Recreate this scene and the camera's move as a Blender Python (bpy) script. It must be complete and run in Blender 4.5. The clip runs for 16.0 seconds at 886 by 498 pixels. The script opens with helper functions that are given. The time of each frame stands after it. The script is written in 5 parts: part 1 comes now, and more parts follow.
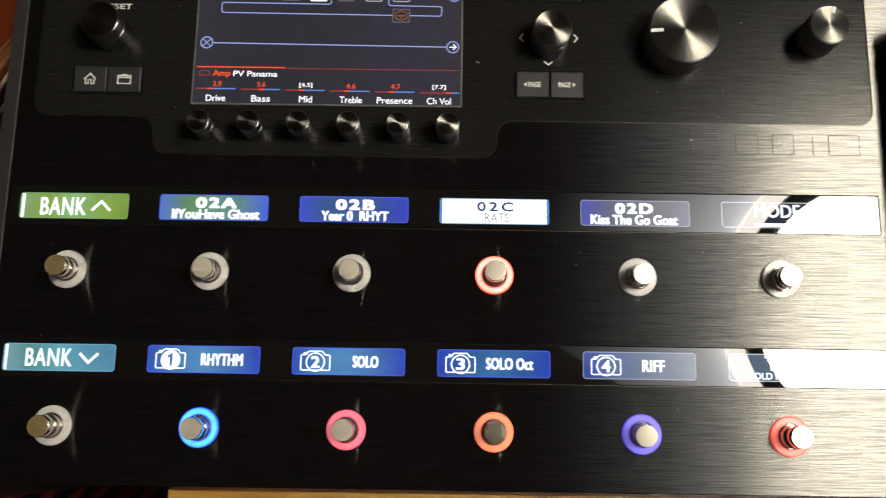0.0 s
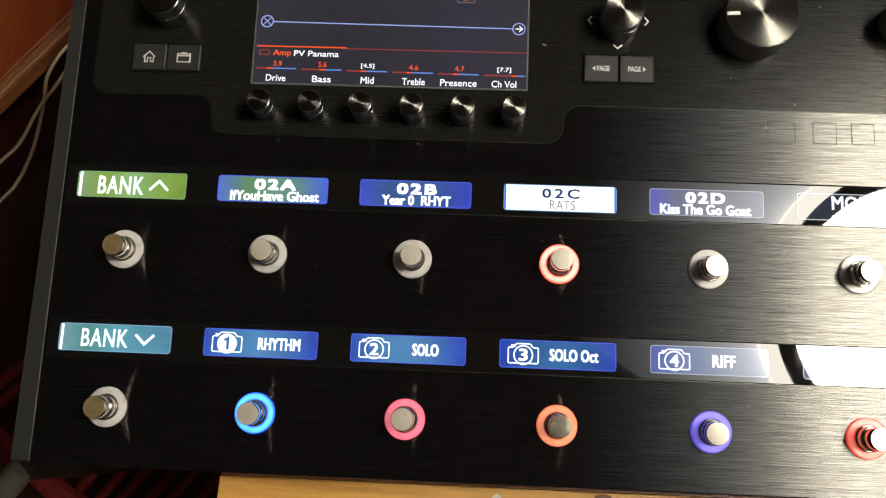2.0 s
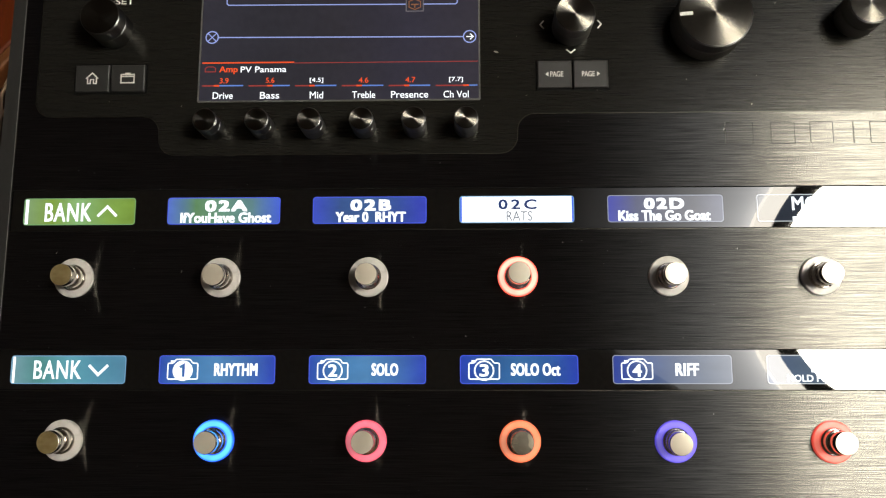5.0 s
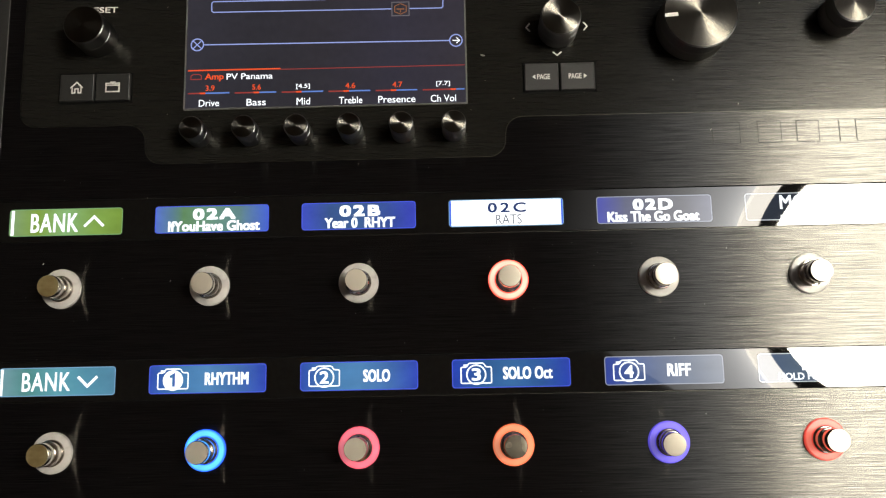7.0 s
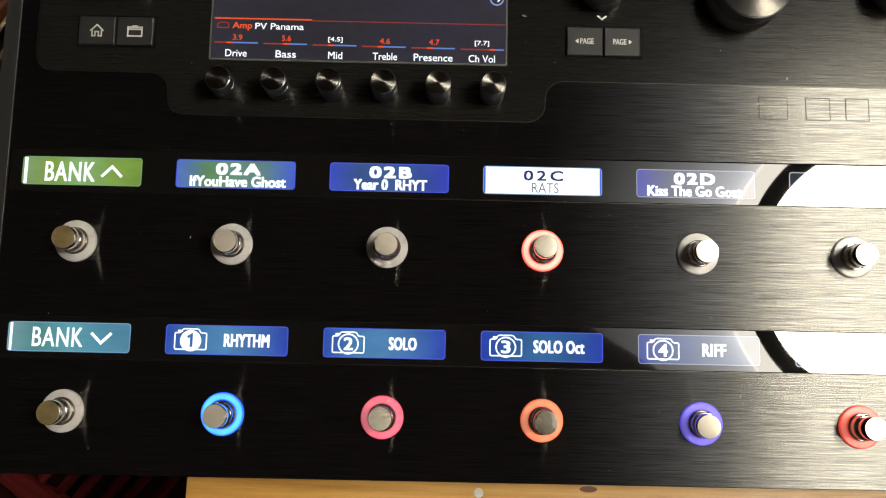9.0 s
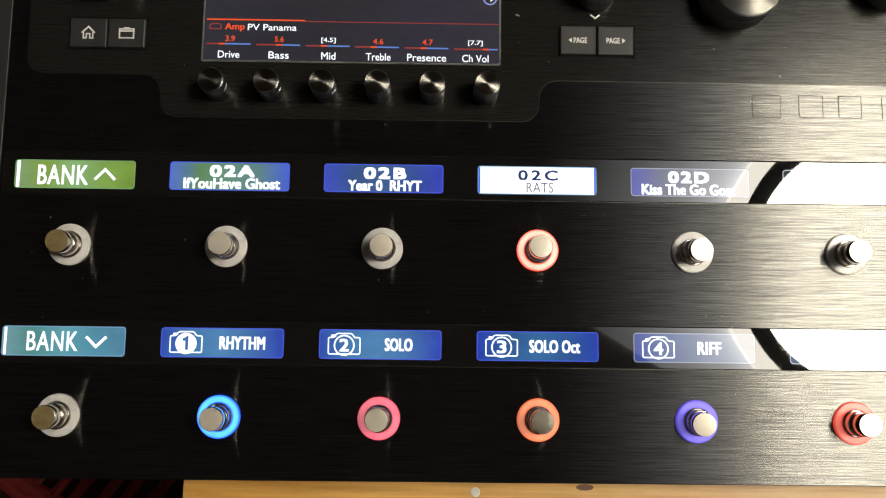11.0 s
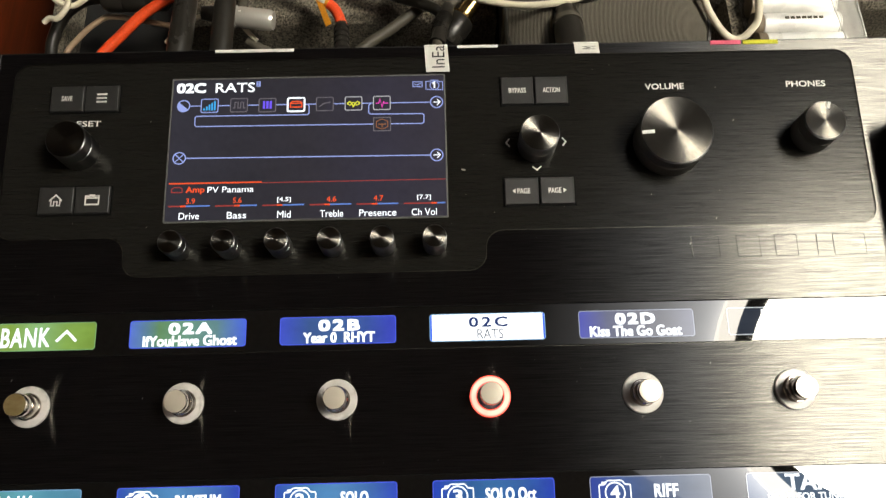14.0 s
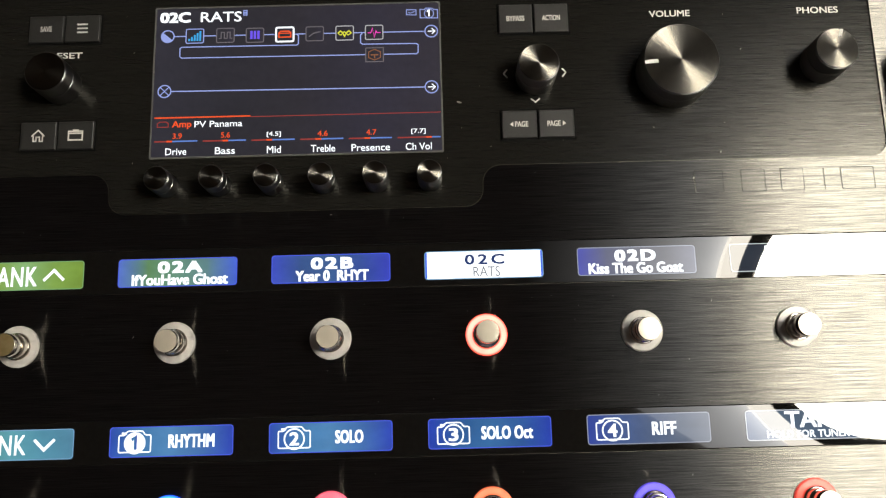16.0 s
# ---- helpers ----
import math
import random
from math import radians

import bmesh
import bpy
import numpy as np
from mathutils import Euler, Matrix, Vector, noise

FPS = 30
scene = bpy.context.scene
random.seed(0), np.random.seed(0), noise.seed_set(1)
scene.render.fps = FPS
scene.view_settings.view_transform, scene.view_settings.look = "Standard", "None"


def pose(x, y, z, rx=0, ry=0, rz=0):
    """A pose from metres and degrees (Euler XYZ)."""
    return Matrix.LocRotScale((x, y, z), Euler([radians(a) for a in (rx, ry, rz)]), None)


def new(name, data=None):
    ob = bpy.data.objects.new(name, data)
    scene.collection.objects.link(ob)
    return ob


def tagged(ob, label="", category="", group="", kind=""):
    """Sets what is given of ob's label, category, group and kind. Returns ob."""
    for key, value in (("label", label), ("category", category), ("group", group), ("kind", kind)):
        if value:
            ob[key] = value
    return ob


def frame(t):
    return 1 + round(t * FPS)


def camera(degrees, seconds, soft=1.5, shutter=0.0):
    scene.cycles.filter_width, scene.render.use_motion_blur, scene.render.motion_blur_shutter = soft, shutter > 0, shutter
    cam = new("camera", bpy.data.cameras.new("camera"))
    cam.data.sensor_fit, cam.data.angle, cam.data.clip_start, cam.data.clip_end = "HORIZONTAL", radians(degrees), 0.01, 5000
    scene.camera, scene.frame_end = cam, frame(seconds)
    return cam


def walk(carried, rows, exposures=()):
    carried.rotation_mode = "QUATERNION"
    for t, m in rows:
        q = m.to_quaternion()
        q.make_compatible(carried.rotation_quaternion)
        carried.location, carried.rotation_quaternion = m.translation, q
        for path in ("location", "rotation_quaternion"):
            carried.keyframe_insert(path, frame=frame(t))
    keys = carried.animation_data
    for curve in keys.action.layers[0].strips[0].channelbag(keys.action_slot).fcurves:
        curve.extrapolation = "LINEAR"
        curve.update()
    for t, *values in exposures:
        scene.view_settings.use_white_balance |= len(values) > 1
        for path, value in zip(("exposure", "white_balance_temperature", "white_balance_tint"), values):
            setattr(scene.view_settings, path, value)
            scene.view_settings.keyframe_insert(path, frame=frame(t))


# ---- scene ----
cam = camera(57.0, 16.0, soft=1.2, shutter=0.35)
# the panel of the device: its own axes (x along the front edge, y up the slope) in the world
PANEL = pose(0, 0, 0.45, 7, 0, 0)
PATH = [
    (0.0, 0.21751, -0.10002, 0.40201, 10.436, 0.228, 0.865),
    (0.5, 0.20797, -0.10441, 0.40267, 10.812, 1.967, 1.841),
    (1.0, 0.20373, -0.10225, 0.39859, 10.849, 2.024, 2.194),
    (1.5, 0.1983, -0.10645, 0.39442, 10.669, 1.937, 2.602),
    (2.0, 0.19871, -0.1033, 0.39043, 10.215, 1.723, 2.295),
    (2.5, 0.20687, -0.09322, 0.38914, 10.034, 1.748, 1.54),
    (3.0, 0.21207, -0.09153, 0.39124, 9.967, 1.498, 0.714),
    (3.5, 0.2105, -0.08777, 0.38585, 9.264, 1.406, 0.367),
    (4.0, 0.21223, -0.08808, 0.3852, 9.061, 1.548, 0.279),
    (6.5, 0.21628, -0.08492, 0.38576, 9.038, 1.33, -0.732),
    (7.0, 0.21501, -0.08623, 0.3847, 9.247, 0.947, -1.091),
    (7.5, 0.21581, -0.0795, 0.37691, 9.427, 0.461, -1.51),
    (8.0, 0.20744, -0.08046, 0.3709, 8.915, 0.23, -0.666),
    (8.5, 0.19765, -0.09119, 0.3746, 8.614, -0.112, 1.079),
    (9.0, 0.19383, -0.08762, 0.37018, 7.464, -0.337, 1.174),
    (11.5, 0.19293, -0.08378, 0.37071, 7.095, -0.76, 0.213),
    (12.0, 0.19821, -0.08221, 0.37177, 7.375, -0.686, -0.413),
    (12.5, 0.20313, -0.08247, 0.37561, 7.797, -0.701, -0.948),
    (13.0, 0.20334, -0.08242, 0.37756, 7.772, -0.471, -0.863),
    (13.5, 0.20934, -0.07746, 0.37652, 10.679, -0.267, -1.032),
    (14.0, 0.21649, -0.07347, 0.38342, 15.46, -0.192, -1.342),
    (14.5, 0.21816, -0.07197, 0.38087, 16.294, -0.323, -1.389),
    (15.0, 0.21714, -0.07333, 0.37676, 15.609, -0.184, -1.281),
    (15.5, 0.22159, -0.06888, 0.37435, 12.188, 0.051, -1.374),
    (16.0, 0.21999, -0.0724, 0.37295, 11.201, 0.028, -1.496),
]
walk(cam, [(t, PANEL @ pose(x, y, z, rx, ry, rz)) for t, x, y, z, rx, ry, rz in PATH],
     exposures=[(0.0, 0.10), (1.5, 0.20), (2.5, 0.06), (7.0, 0.06), (9.0, -0.03), (11.5, 0.0), (13.0, 0.10), (13.5, 0.22), (14.0, 0.18), (15.0, 0.18), (16.0, 0.06)])
# ---- world and lights ----
Z0 = 0.45
world = bpy.data.worlds.new("world")
scene.world = world
world.use_nodes = True
world.node_tree.nodes["Background"].inputs[0].default_value = (1.0, 0.85, 0.7, 1)
world.node_tree.nodes["Background"].inputs[1].default_value = 0.02
LAMP = (1.391, -0.059, 2.25)
LAMP_GLOW, RING_GLOW, HALO_GLOW = 45.0, 10.5, 4.9


# ---- materials ----
def srgb(r, g, b):
    return tuple((v / 255 / 12.92) if v <= 10 else ((v / 255 + 0.055) / 1.055) ** 2.4 for v in (r, g, b)) + (1,)


class Mat:
    """A small builder of node materials."""

    def __init__(self, name, base=(0.5, 0.5, 0.5, 1), rough=0.5, metal=0.0, spec=0.5):
        self.m = bpy.data.materials.new(name)
        self.m.use_nodes = True
        self.t = self.m.node_tree
        self.n, self.l = self.t.nodes, self.t.links
        self.b = self.n["Principled BSDF"]
        self.set("Base Color", base), self.set("Roughness", rough), self.set("Metallic", metal), self.set("Specular IOR Level", spec)

    def set(self, key, value):
        self.b.inputs[key].default_value = value
        return self

    def node(self, kind, **values):
        nd = self.n.new(kind)
        for k, v in values.items():
            nd.inputs[k].default_value = v
        return nd

    def coords(self, scale, which="Object", turn=(0, 0, 0)):
        tc = self.n.new("ShaderNodeTexCoord")
        mp = self.n.new("ShaderNodeMapping")
        mp.inputs["Scale"].default_value = scale
        mp.inputs["Rotation"].default_value = turn
        self.l.new(tc.outputs[which], mp.inputs["Vector"])
        return mp.outputs["Vector"]

    def noise(self, scale, amount=1.0, detail=4.0, which="Object", rough=0.6, turn=(0, 0, 0)):
        nd = self.node("ShaderNodeTexNoise", Scale=amount, Detail=detail, Roughness=rough)
        self.l.new(self.coords(scale, which, turn), nd.inputs["Vector"])
        return nd.outputs["Fac"]

    def ramp(self, source, stops):
        rp = self.n.new("ShaderNodeValToRGB")
        while len(rp.color_ramp.elements) < len(stops):
            rp.color_ramp.elements.new(0.5)
        for e, (at, colour) in zip(rp.color_ramp.elements, stops):
            e.position, e.color = at, colour
        self.l.new(source, rp.inputs["Fac"])
        return rp.outputs["Color"]

    def link(self, source, key):
        self.l.new(source, self.b.inputs[key])
        return self

    def range(self, source, low, high, a=0.3, b=0.7):
        mr = self.node("ShaderNodeMapRange")
        for k, v in (("From Min", a), ("From Max", b), ("To Min", low), ("To Max", high)):
            mr.inputs[k].default_value = v
        self.l.new(source, mr.inputs["Value"])
        return mr.outputs["Result"]

    def bump(self, source, strength, distance):
        bp = self.node("ShaderNodeBump", Strength=strength, Distance=distance)
        self.l.new(source, bp.inputs["Height"])
        self.l.new(bp.outputs["Normal"], self.b.inputs["Normal"])
        return self

    def mix(self, a, b, fac):
        mx = self.n.new("ShaderNodeMix")
        mx.data_type = "RGBA"
        mx.blend_type = "MULTIPLY"
        mx.inputs["Factor"].default_value = fac
        self.l.new(a, mx.inputs["A"])
        self.l.new(b, mx.inputs["B"])
        return mx.outputs["Result"]


def grey(v):
    return (v, v, v, 1)


def drawn_out(q, colour, rough, aniso, tangent, diffuse):
    """A gloss drawn out across fine grooves that run along the tangent, over a faint diffuse coat."""
    gl = q.n.new("ShaderNodeBsdfAnisotropic")
    gl.distribution = "BECKMANN"
    gl.inputs["Roughness"].default_value, gl.inputs["Anisotropy"].default_value = rough, aniso
    q.l.new(colour, gl.inputs["Color"]), q.l.new(tangent, gl.inputs["Tangent"])
    q.set("Base Color", diffuse), q.set("Specular IOR Level", 0.0), q.set("Roughness", 0.9)
    plus = q.n.new("ShaderNodeAddShader")
    q.l.new(gl.outputs[0], plus.inputs[0]), q.l.new(q.b.outputs[0], plus.inputs[1])
    q.l.new(plus.outputs[0], q.n["Material Output"].inputs["Surface"])
    return gl


def brushed(name, low, high, rough, aniso, diffuse, cut=0.55):
    """Black anodised aluminium, brushed along x: its gloss is drawn out across the grain."""
    q = Mat(name)
    fine = q.noise((36, 3000, 40), 1, 4, rough=0.7)
    broad = q.noise((5, 420, 10), 1, 3)
    cuts = q.noise((30, 1900, 30), 1, 2)
    colour = q.mix(q.ramp(fine, [(0.36, low), (0.64, high)]), q.ramp(broad, [(0.3, grey(0.86)), (0.65, grey(1.0))]), 1.0)
    colour = q.mix(colour, q.ramp(cuts, [(0.27, grey(cut)), (0.37, grey(1.0))]), 1.0)
    along = q.node("ShaderNodeCombineXYZ", X=1.0, Y=0.0, Z=0.0)
    gl = drawn_out(q, colour, rough, aniso, along.outputs[0], diffuse)
    bp = q.node("ShaderNodeBump", Strength=0.07, Distance=0.0002)
    q.l.new(fine, bp.inputs["Height"]), q.l.new(bp.outputs["Normal"], gl.inputs["Normal"])
    return q.m


def spun(name, low, high, rough, aniso):
    """Metal turned on a lathe: its gloss fans out from the middle."""
    q = Mat(name)
    tc, sep = q.n.new("ShaderNodeTexCoord"), q.n.new("ShaderNodeSeparateXYZ")
    q.l.new(tc.outputs["Object"], sep.inputs[0])
    xx, yy, add, root = (q.n.new("ShaderNodeMath") for _ in range(4))
    xx.operation = yy.operation = "MULTIPLY"
    add.operation, root.operation = "ADD", "SQRT"
    for k in (0, 1):
        q.l.new(sep.outputs["X"], xx.inputs[k]), q.l.new(sep.outputs["Y"], yy.inputs[k])
    q.l.new(xx.outputs[0], add.inputs[0]), q.l.new(yy.outputs[0], add.inputs[1]), q.l.new(add.outputs[0], root.inputs[0])
    nd = q.node("ShaderNodeTexNoise", Scale=6000.0, Detail=2.0)
    nd.noise_dimensions = "1D"
    q.l.new(root.outputs[0], nd.inputs["W"])
    tg = q.n.new("ShaderNodeTangent")
    tg.direction_type, tg.axis = "RADIAL", "Z"
    drawn_out(q, q.ramp(nd.outputs["Fac"], [(0.3, low), (0.7, high)]), rough, aniso, tg.outputs[0], grey(0.002))
    return q.m


def lit(name, colours, strength=1.12, rough=0.012, wash=0.16):
    """A small backlit display: light along its length by a few colours, uneven, under a clear gloss."""
    q = Mat(name, base=(0.004, 0.004, 0.005, 1), rough=rough, spec=1.0)
    sep = q.n.new("ShaderNodeSeparateXYZ")
    q.l.new(q.coords((1, 1, 1), "Generated"), sep.inputs[0])
    step = 1 / (len(colours) - 1)
    glow = q.ramp(sep.outputs["X"], [(k * step, c) for k, c in enumerate(colours)])
    cloud = q.ramp(q.noise((60, 120, 1), 1, 2), [(0.3, grey(1 - wash)), (0.7, grey(1.0))])
    q.link(q.mix(glow, cloud, 1.0), "Emission Color")
    q.set("Emission Strength", strength)
    return q.m


def glowing(name, colour, strength=1.0, rough=0.012):
    q = Mat(name, base=(0.01, 0.01, 0.01, 1), rough=rough, spec=1.0)
    q.set("Emission Color", colour), q.set("Emission Strength", strength)
    return q.m


def plastic(name, base, rough=0.45, grain=0.0, spec=0.5, size=900):
    q = Mat(name, base=base, rough=rough, spec=spec)
    speck = q.noise((size, size, size), 1, 3)
    dark = tuple(0.75 * v for v in base[:3]) + (1,)
    q.link(q.ramp(speck, [(0.3, dark), (0.7, base)]), "Base Color")
    q.link(q.range(q.noise((40, 40, 40)), rough - 0.06, rough + 0.08), "Roughness")
    if grain:
        q.bump(speck, grain, 0.0004)
    return q.m


def wood(name, dark, mid, light, scale, rough, along=0):
    q = Mat(name, rough=rough)
    s = [scale * 9] * 3
    s[along] = scale * 0.5
    grain = q.noise(tuple(s), 1.6, 6, rough=0.65)
    s2 = [v * 7 for v in s]
    s2[along] = scale * 1.5
    fine = q.noise(tuple(s2), 1, 3)
    q.link(q.mix(q.ramp(grain, [(0.28, dark), (0.5, mid), (0.72, light)]), q.ramp(fine, [(0.25, grey(0.72)), (0.7, grey(1.0))]), 0.8), "Base Color")
    q.link(q.range(fine, rough - 0.08, rough + 0.1), "Roughness")
    q.bump(fine, 0.15, 0.0006)
    return q.m


M_PANEL = brushed("brushed_black_aluminium", (0.040, 0.0391, 0.0368, 1), (0.110, 0.1077, 0.101, 1), 0.255, 0.81, (0.0021, 0.0021, 0.0027, 1))
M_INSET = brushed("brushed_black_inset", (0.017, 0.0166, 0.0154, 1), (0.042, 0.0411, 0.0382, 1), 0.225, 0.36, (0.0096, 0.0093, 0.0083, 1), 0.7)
M_RAIL = plastic("dark_grey_powder_coat", grey(0.028), 0.5, 0.4, size=2500)
M_BODY = plastic("black_painted_steel", grey(0.012), 0.45, 0.2)
M_GAP = plastic("black_gap", grey(0.003), 0.7, spec=0.1)
M_GLASS = Mat("glossy_black_acrylic", grey(0.004), 0.012, spec=1.0)
M_GLASS.link(M_GLASS.range(M_GLASS.noise((35, 35, 35), 1, 5), 0.004, 0.03), "Roughness")
M_GLASS = M_GLASS.m
M_SCREEN_RIM = plastic("screen_edge", grey(0.12), 0.35)
M_KNOB = spun("turned_black_metal", grey(0.16), grey(0.27), 0.44, 0.6)
M_SPUN = Mat("spun_dark_metal", (0.2, 0.19, 0.17, 1), 0.18, 1.0)
M_SPUN.link(M_SPUN.ramp(M_SPUN.noise((700, 700, 700), 1, 3), [(0.3, (0.098, 0.093, 0.082, 1)), (0.7, (0.112, 0.106, 0.093, 1))]), "Base Color")
M_SPUN = M_SPUN.m
M_CHROME = Mat("worn_nickel", (0.62, 0.58, 0.53, 1), 0.12, 1.0)
M_CHROME.link(M_CHROME.range(M_CHROME.noise((500, 500, 500), 1, 5), 0.05, 0.24), "Roughness")
M_CHROME.bump(M_CHROME.noise((300, 900, 300), 1, 4), 0.05, 0.0002)
M_CHROME = M_CHROME.m


def cap_metal(name, worn, plain, low, high, metal=0.7):
    """The flat top of a plunger: plated metal, rubbed and smeared by shoes."""
    q = Mat(name, plain, low, metal)
    q.link(q.ramp(q.noise((90, 160, 100), 1, 3), [(0.28, worn), (0.72, plain)]), "Base Color")
    q.link(q.range(q.noise((90, 60, 80), 1, 2), low, high), "Roughness")
    return q.m


M_CAP = cap_metal("scuffed_nickel", (0.67, 0.61, 0.505, 1), (0.70, 0.64, 0.535, 1), 0.30, 0.33, 0.5)
M_CAP_BRASS = cap_metal("nickel_worn_to_brass", (0.40, 0.29, 0.12, 1), (0.70, 0.58, 0.34, 1), 0.2, 0.28)
# dirty top; its dark base colour also carries a black reflection of the room
M_CAP_DARKENED = cap_metal("dirty_nickel_dark_reflection", (0.14, 0.123, 0.094, 1), (0.40, 0.357, 0.285, 1), 0.22, 0.32)
M_RING = plastic("milky_plastic", (0.56, 0.54, 0.52, 1), 0.3, size=150)
M_BUTTON = plastic("dark_grey_rubber", grey(0.026), 0.38, 0.1)
M_PRINT = plastic("pale_grey_print", (0.78, 0.76, 0.72, 1), 0.5)
M_WHITE_MARK = plastic("white_paint", (0.8, 0.8, 0.78, 1), 0.45)
M_LETTER = glowing("white_display_light", (0.93, 0.97, 1.0, 1), 1.3)
M_NAVY = glowing("navy_display_ink", srgb(38, 58, 110), 1.0)
M_INK = glowing("grey_display_ink", srgb(120, 125, 135), 1.0)
M_LINE = glowing("pale_blue_display_line", srgb(150, 165, 225), 1.0)
M_PALE = glowing("pale_grey_display_line", srgb(178, 178, 180), 1.0)
M_DIM = glowing("dim_display_line", srgb(105, 100, 105), 1.0)
M_ORANGE = glowing("orange_display_light", srgb(240, 84, 38), 1.0)
M_REDLINE = glowing("dull_red_display_line", srgb(150, 55, 50), 1.0)
M_BLUEBAR = glowing("blue_display_line", srgb(95, 130, 205), 1.0)
M_CYAN = glowing("cyan_display_light", srgb(60, 165, 225), 1.0)
M_VIOLET = glowing("violet_display_light", srgb(110, 85, 235), 1.0)
M_YELLOW = glowing("yellow_display_light", srgb(215, 215, 60), 1.0)
M_PINK = glowing("pink_display_light", srgb(240, 70, 190), 1.0)
M_TAN = glowing("tan_display_light", srgb(135, 88, 60), 1.0)
M_WOOD = wood("pale_bamboo", srgb(166, 106, 42), srgb(216, 162, 82), srgb(234, 188, 112), 6, 0.42)
M_FLOOR = wood("reddish_brown_boards", srgb(30, 9, 3), srgb(50, 18, 7), srgb(64, 27, 11), 3, 0.4, 1)
M_BENCH = wood("orange_brown_wood", srgb(76, 27, 6), srgb(106, 42, 11), srgb(126, 57, 21), 3, 0.4, 1)
M_BENCH_EDGE = wood("light_brown_wood_edge", srgb(98, 54, 26), srgb(120, 72, 38), srgb(134, 86, 50), 3, 0.45, 1)
# reddish plank edge, its colour darkened for the shade at the device's front
M_WOOD_STRIP = wood("reddish_bamboo_in_shade", srgb(140, 84, 40), srgb(172, 112, 58), srgb(186, 128, 72), 6, 0.45)
M_PAPER = plastic("white_label_paper", (0.80, 0.79, 0.74, 1), 0.6, size=90)
M_LABEL_INK = plastic("black_label_ink", grey(0.02), 0.6)
M_CARPET = Mat("black_case_carpet", grey(0.03), 0.95)
M_CARPET.link(M_CARPET.mix(M_CARPET.ramp(M_CARPET.noise((700, 700, 700), 1, 6), [(0.35, (0.035, 0.03, 0.023, 1)), (0.68, (0.39, 0.345, 0.265, 1))]), M_CARPET.ramp(M_CARPET.noise((30, 30, 30), 1, 3), [(0.3, grey(0.5)), (0.7, grey(1.0))]), 1.0), "Base Color")
M_CARPET.bump(M_CARPET.noise((600, 600, 600), 1, 4), 0.8, 0.002)
M_CARPET = M_CARPET.m
M_FABRIC = Mat("ribbed_black_nylon", grey(0.04), 0.85)
wv = M_FABRIC.node("ShaderNodeTexWave", Scale=400.0, Distortion=1.5, Detail=2.0)
M_FABRIC.l.new(M_FABRIC.coords((1, 0.25, 0.3), turn=(0, 0, 0.12)), wv.inputs["Vector"])
M_FABRIC.link(M_FABRIC.ramp(wv.outputs["Fac"], [(0.2, (0.024, 0.021, 0.016, 1)), (0.8, (0.16, 0.142, 0.11, 1))]), "Base Color")
M_FABRIC.bump(wv.outputs["Fac"], 0.5, 0.0008)
M_FABRIC = M_FABRIC.m
M_RUBBER = plastic("black_rubber", (0.022, 0.020, 0.017, 1), 0.30, 0.1)
M_SILVER = Mat("dull_silver", (0.86, 0.83, 0.76, 1), 0.3, 0.65)
M_SILVER.link(M_SILVER.range(M_SILVER.noise((60, 60, 60)), 0.22, 0.30), "Roughness")
M_SILVER = M_SILVER.m
# case floor lining, with the deep shade put into its near-black colour
M_DEEP = plastic("shaded_case_lining", grey(0.012), 0.95, 0.5)
M_CABLE_GREY = plastic("grey_cable_jacket", (0.085, 0.076, 0.058, 1), 0.5)
M_CABLE_RED = plastic("orange_red_cable_jacket", srgb(246, 84, 36), 0.38)
M_CABLE_CREAM = plastic("cream_cable_jacket", srgb(240, 230, 206), 0.42, size=60)
M_CORD = plastic("red_woven_cord", srgb(116, 17, 12), 0.85, 0.4)
M_CABLE_DUSTY = plastic("dusty_tan_cable_jacket", srgb(168, 142, 116), 0.7, 0.3)
M_GOLD = Mat("gold_plate", (0.83, 0.60, 0.24, 1), 0.16, 1.0)
M_GOLD.link(M_GOLD.range(M_GOLD.noise((200, 200, 200)), 0.08, 0.26), "Roughness")
M_GOLD = M_GOLD.m
M_TAPE = plastic("yellow_tape", srgb(226, 150, 36), 0.4)
M_PINK_STICKER = plastic("pink_paper", srgb(226, 90, 120), 0.6)
M_YELLOW_STICKER = plastic("yellow_paper", srgb(206, 202, 22), 0.6)
M_BATTERY = plastic("white_battery_wrap", (0.84, 0.83, 0.80, 1), 0.3, size=40)
M_BATTERY_END = plastic("brown_plastic_cap", (0.19, 0.15, 0.10, 1), 0.5)
M_CLEAR = Mat("clear_plastic", (0.92, 0.92, 0.90, 1), 0.10)
M_CLEAR.set("Transmission Weight", 0.88), M_CLEAR.set("IOR", 1.4)
M_CLEAR = M_CLEAR.m
M_WALL = plastic("warm_grey_plaster", (0.40, 0.37, 0.34, 1), 0.9, size=60)
M_CEILING = plastic("white_ceiling_paint", (0.7, 0.68, 0.64, 1), 0.9, size=60)
M_FELT = plastic("grey_felt", (0.085, 0.078, 0.055, 1), 0.9, 0.5)
M_DUST = plastic("pale_dust", (0.30, 0.29, 0.265, 1), 0.9)


# ---- mesh helpers ----
def part(name, bm, material, parent, label="", smooth=False):
    """Links a bmesh or a mesh as one object under parent (or on its own)."""
    if isinstance(bm, bmesh.types.BMesh):
        me = bpy.data.meshes.new(name)
        bm.to_mesh(me)
        bm.free()
    else:
        me = bm
    if material is not None and not me.materials:
        me.materials.append(material)
    if smooth:
        me.polygons.foreach_set("use_smooth", [True] * len(me.polygons))
        me.set_sharp_from_angle(angle=radians(38))
    ob = new(name, me)
    ob.parent = parent
    if label:
        ob["label"] = label
    return ob


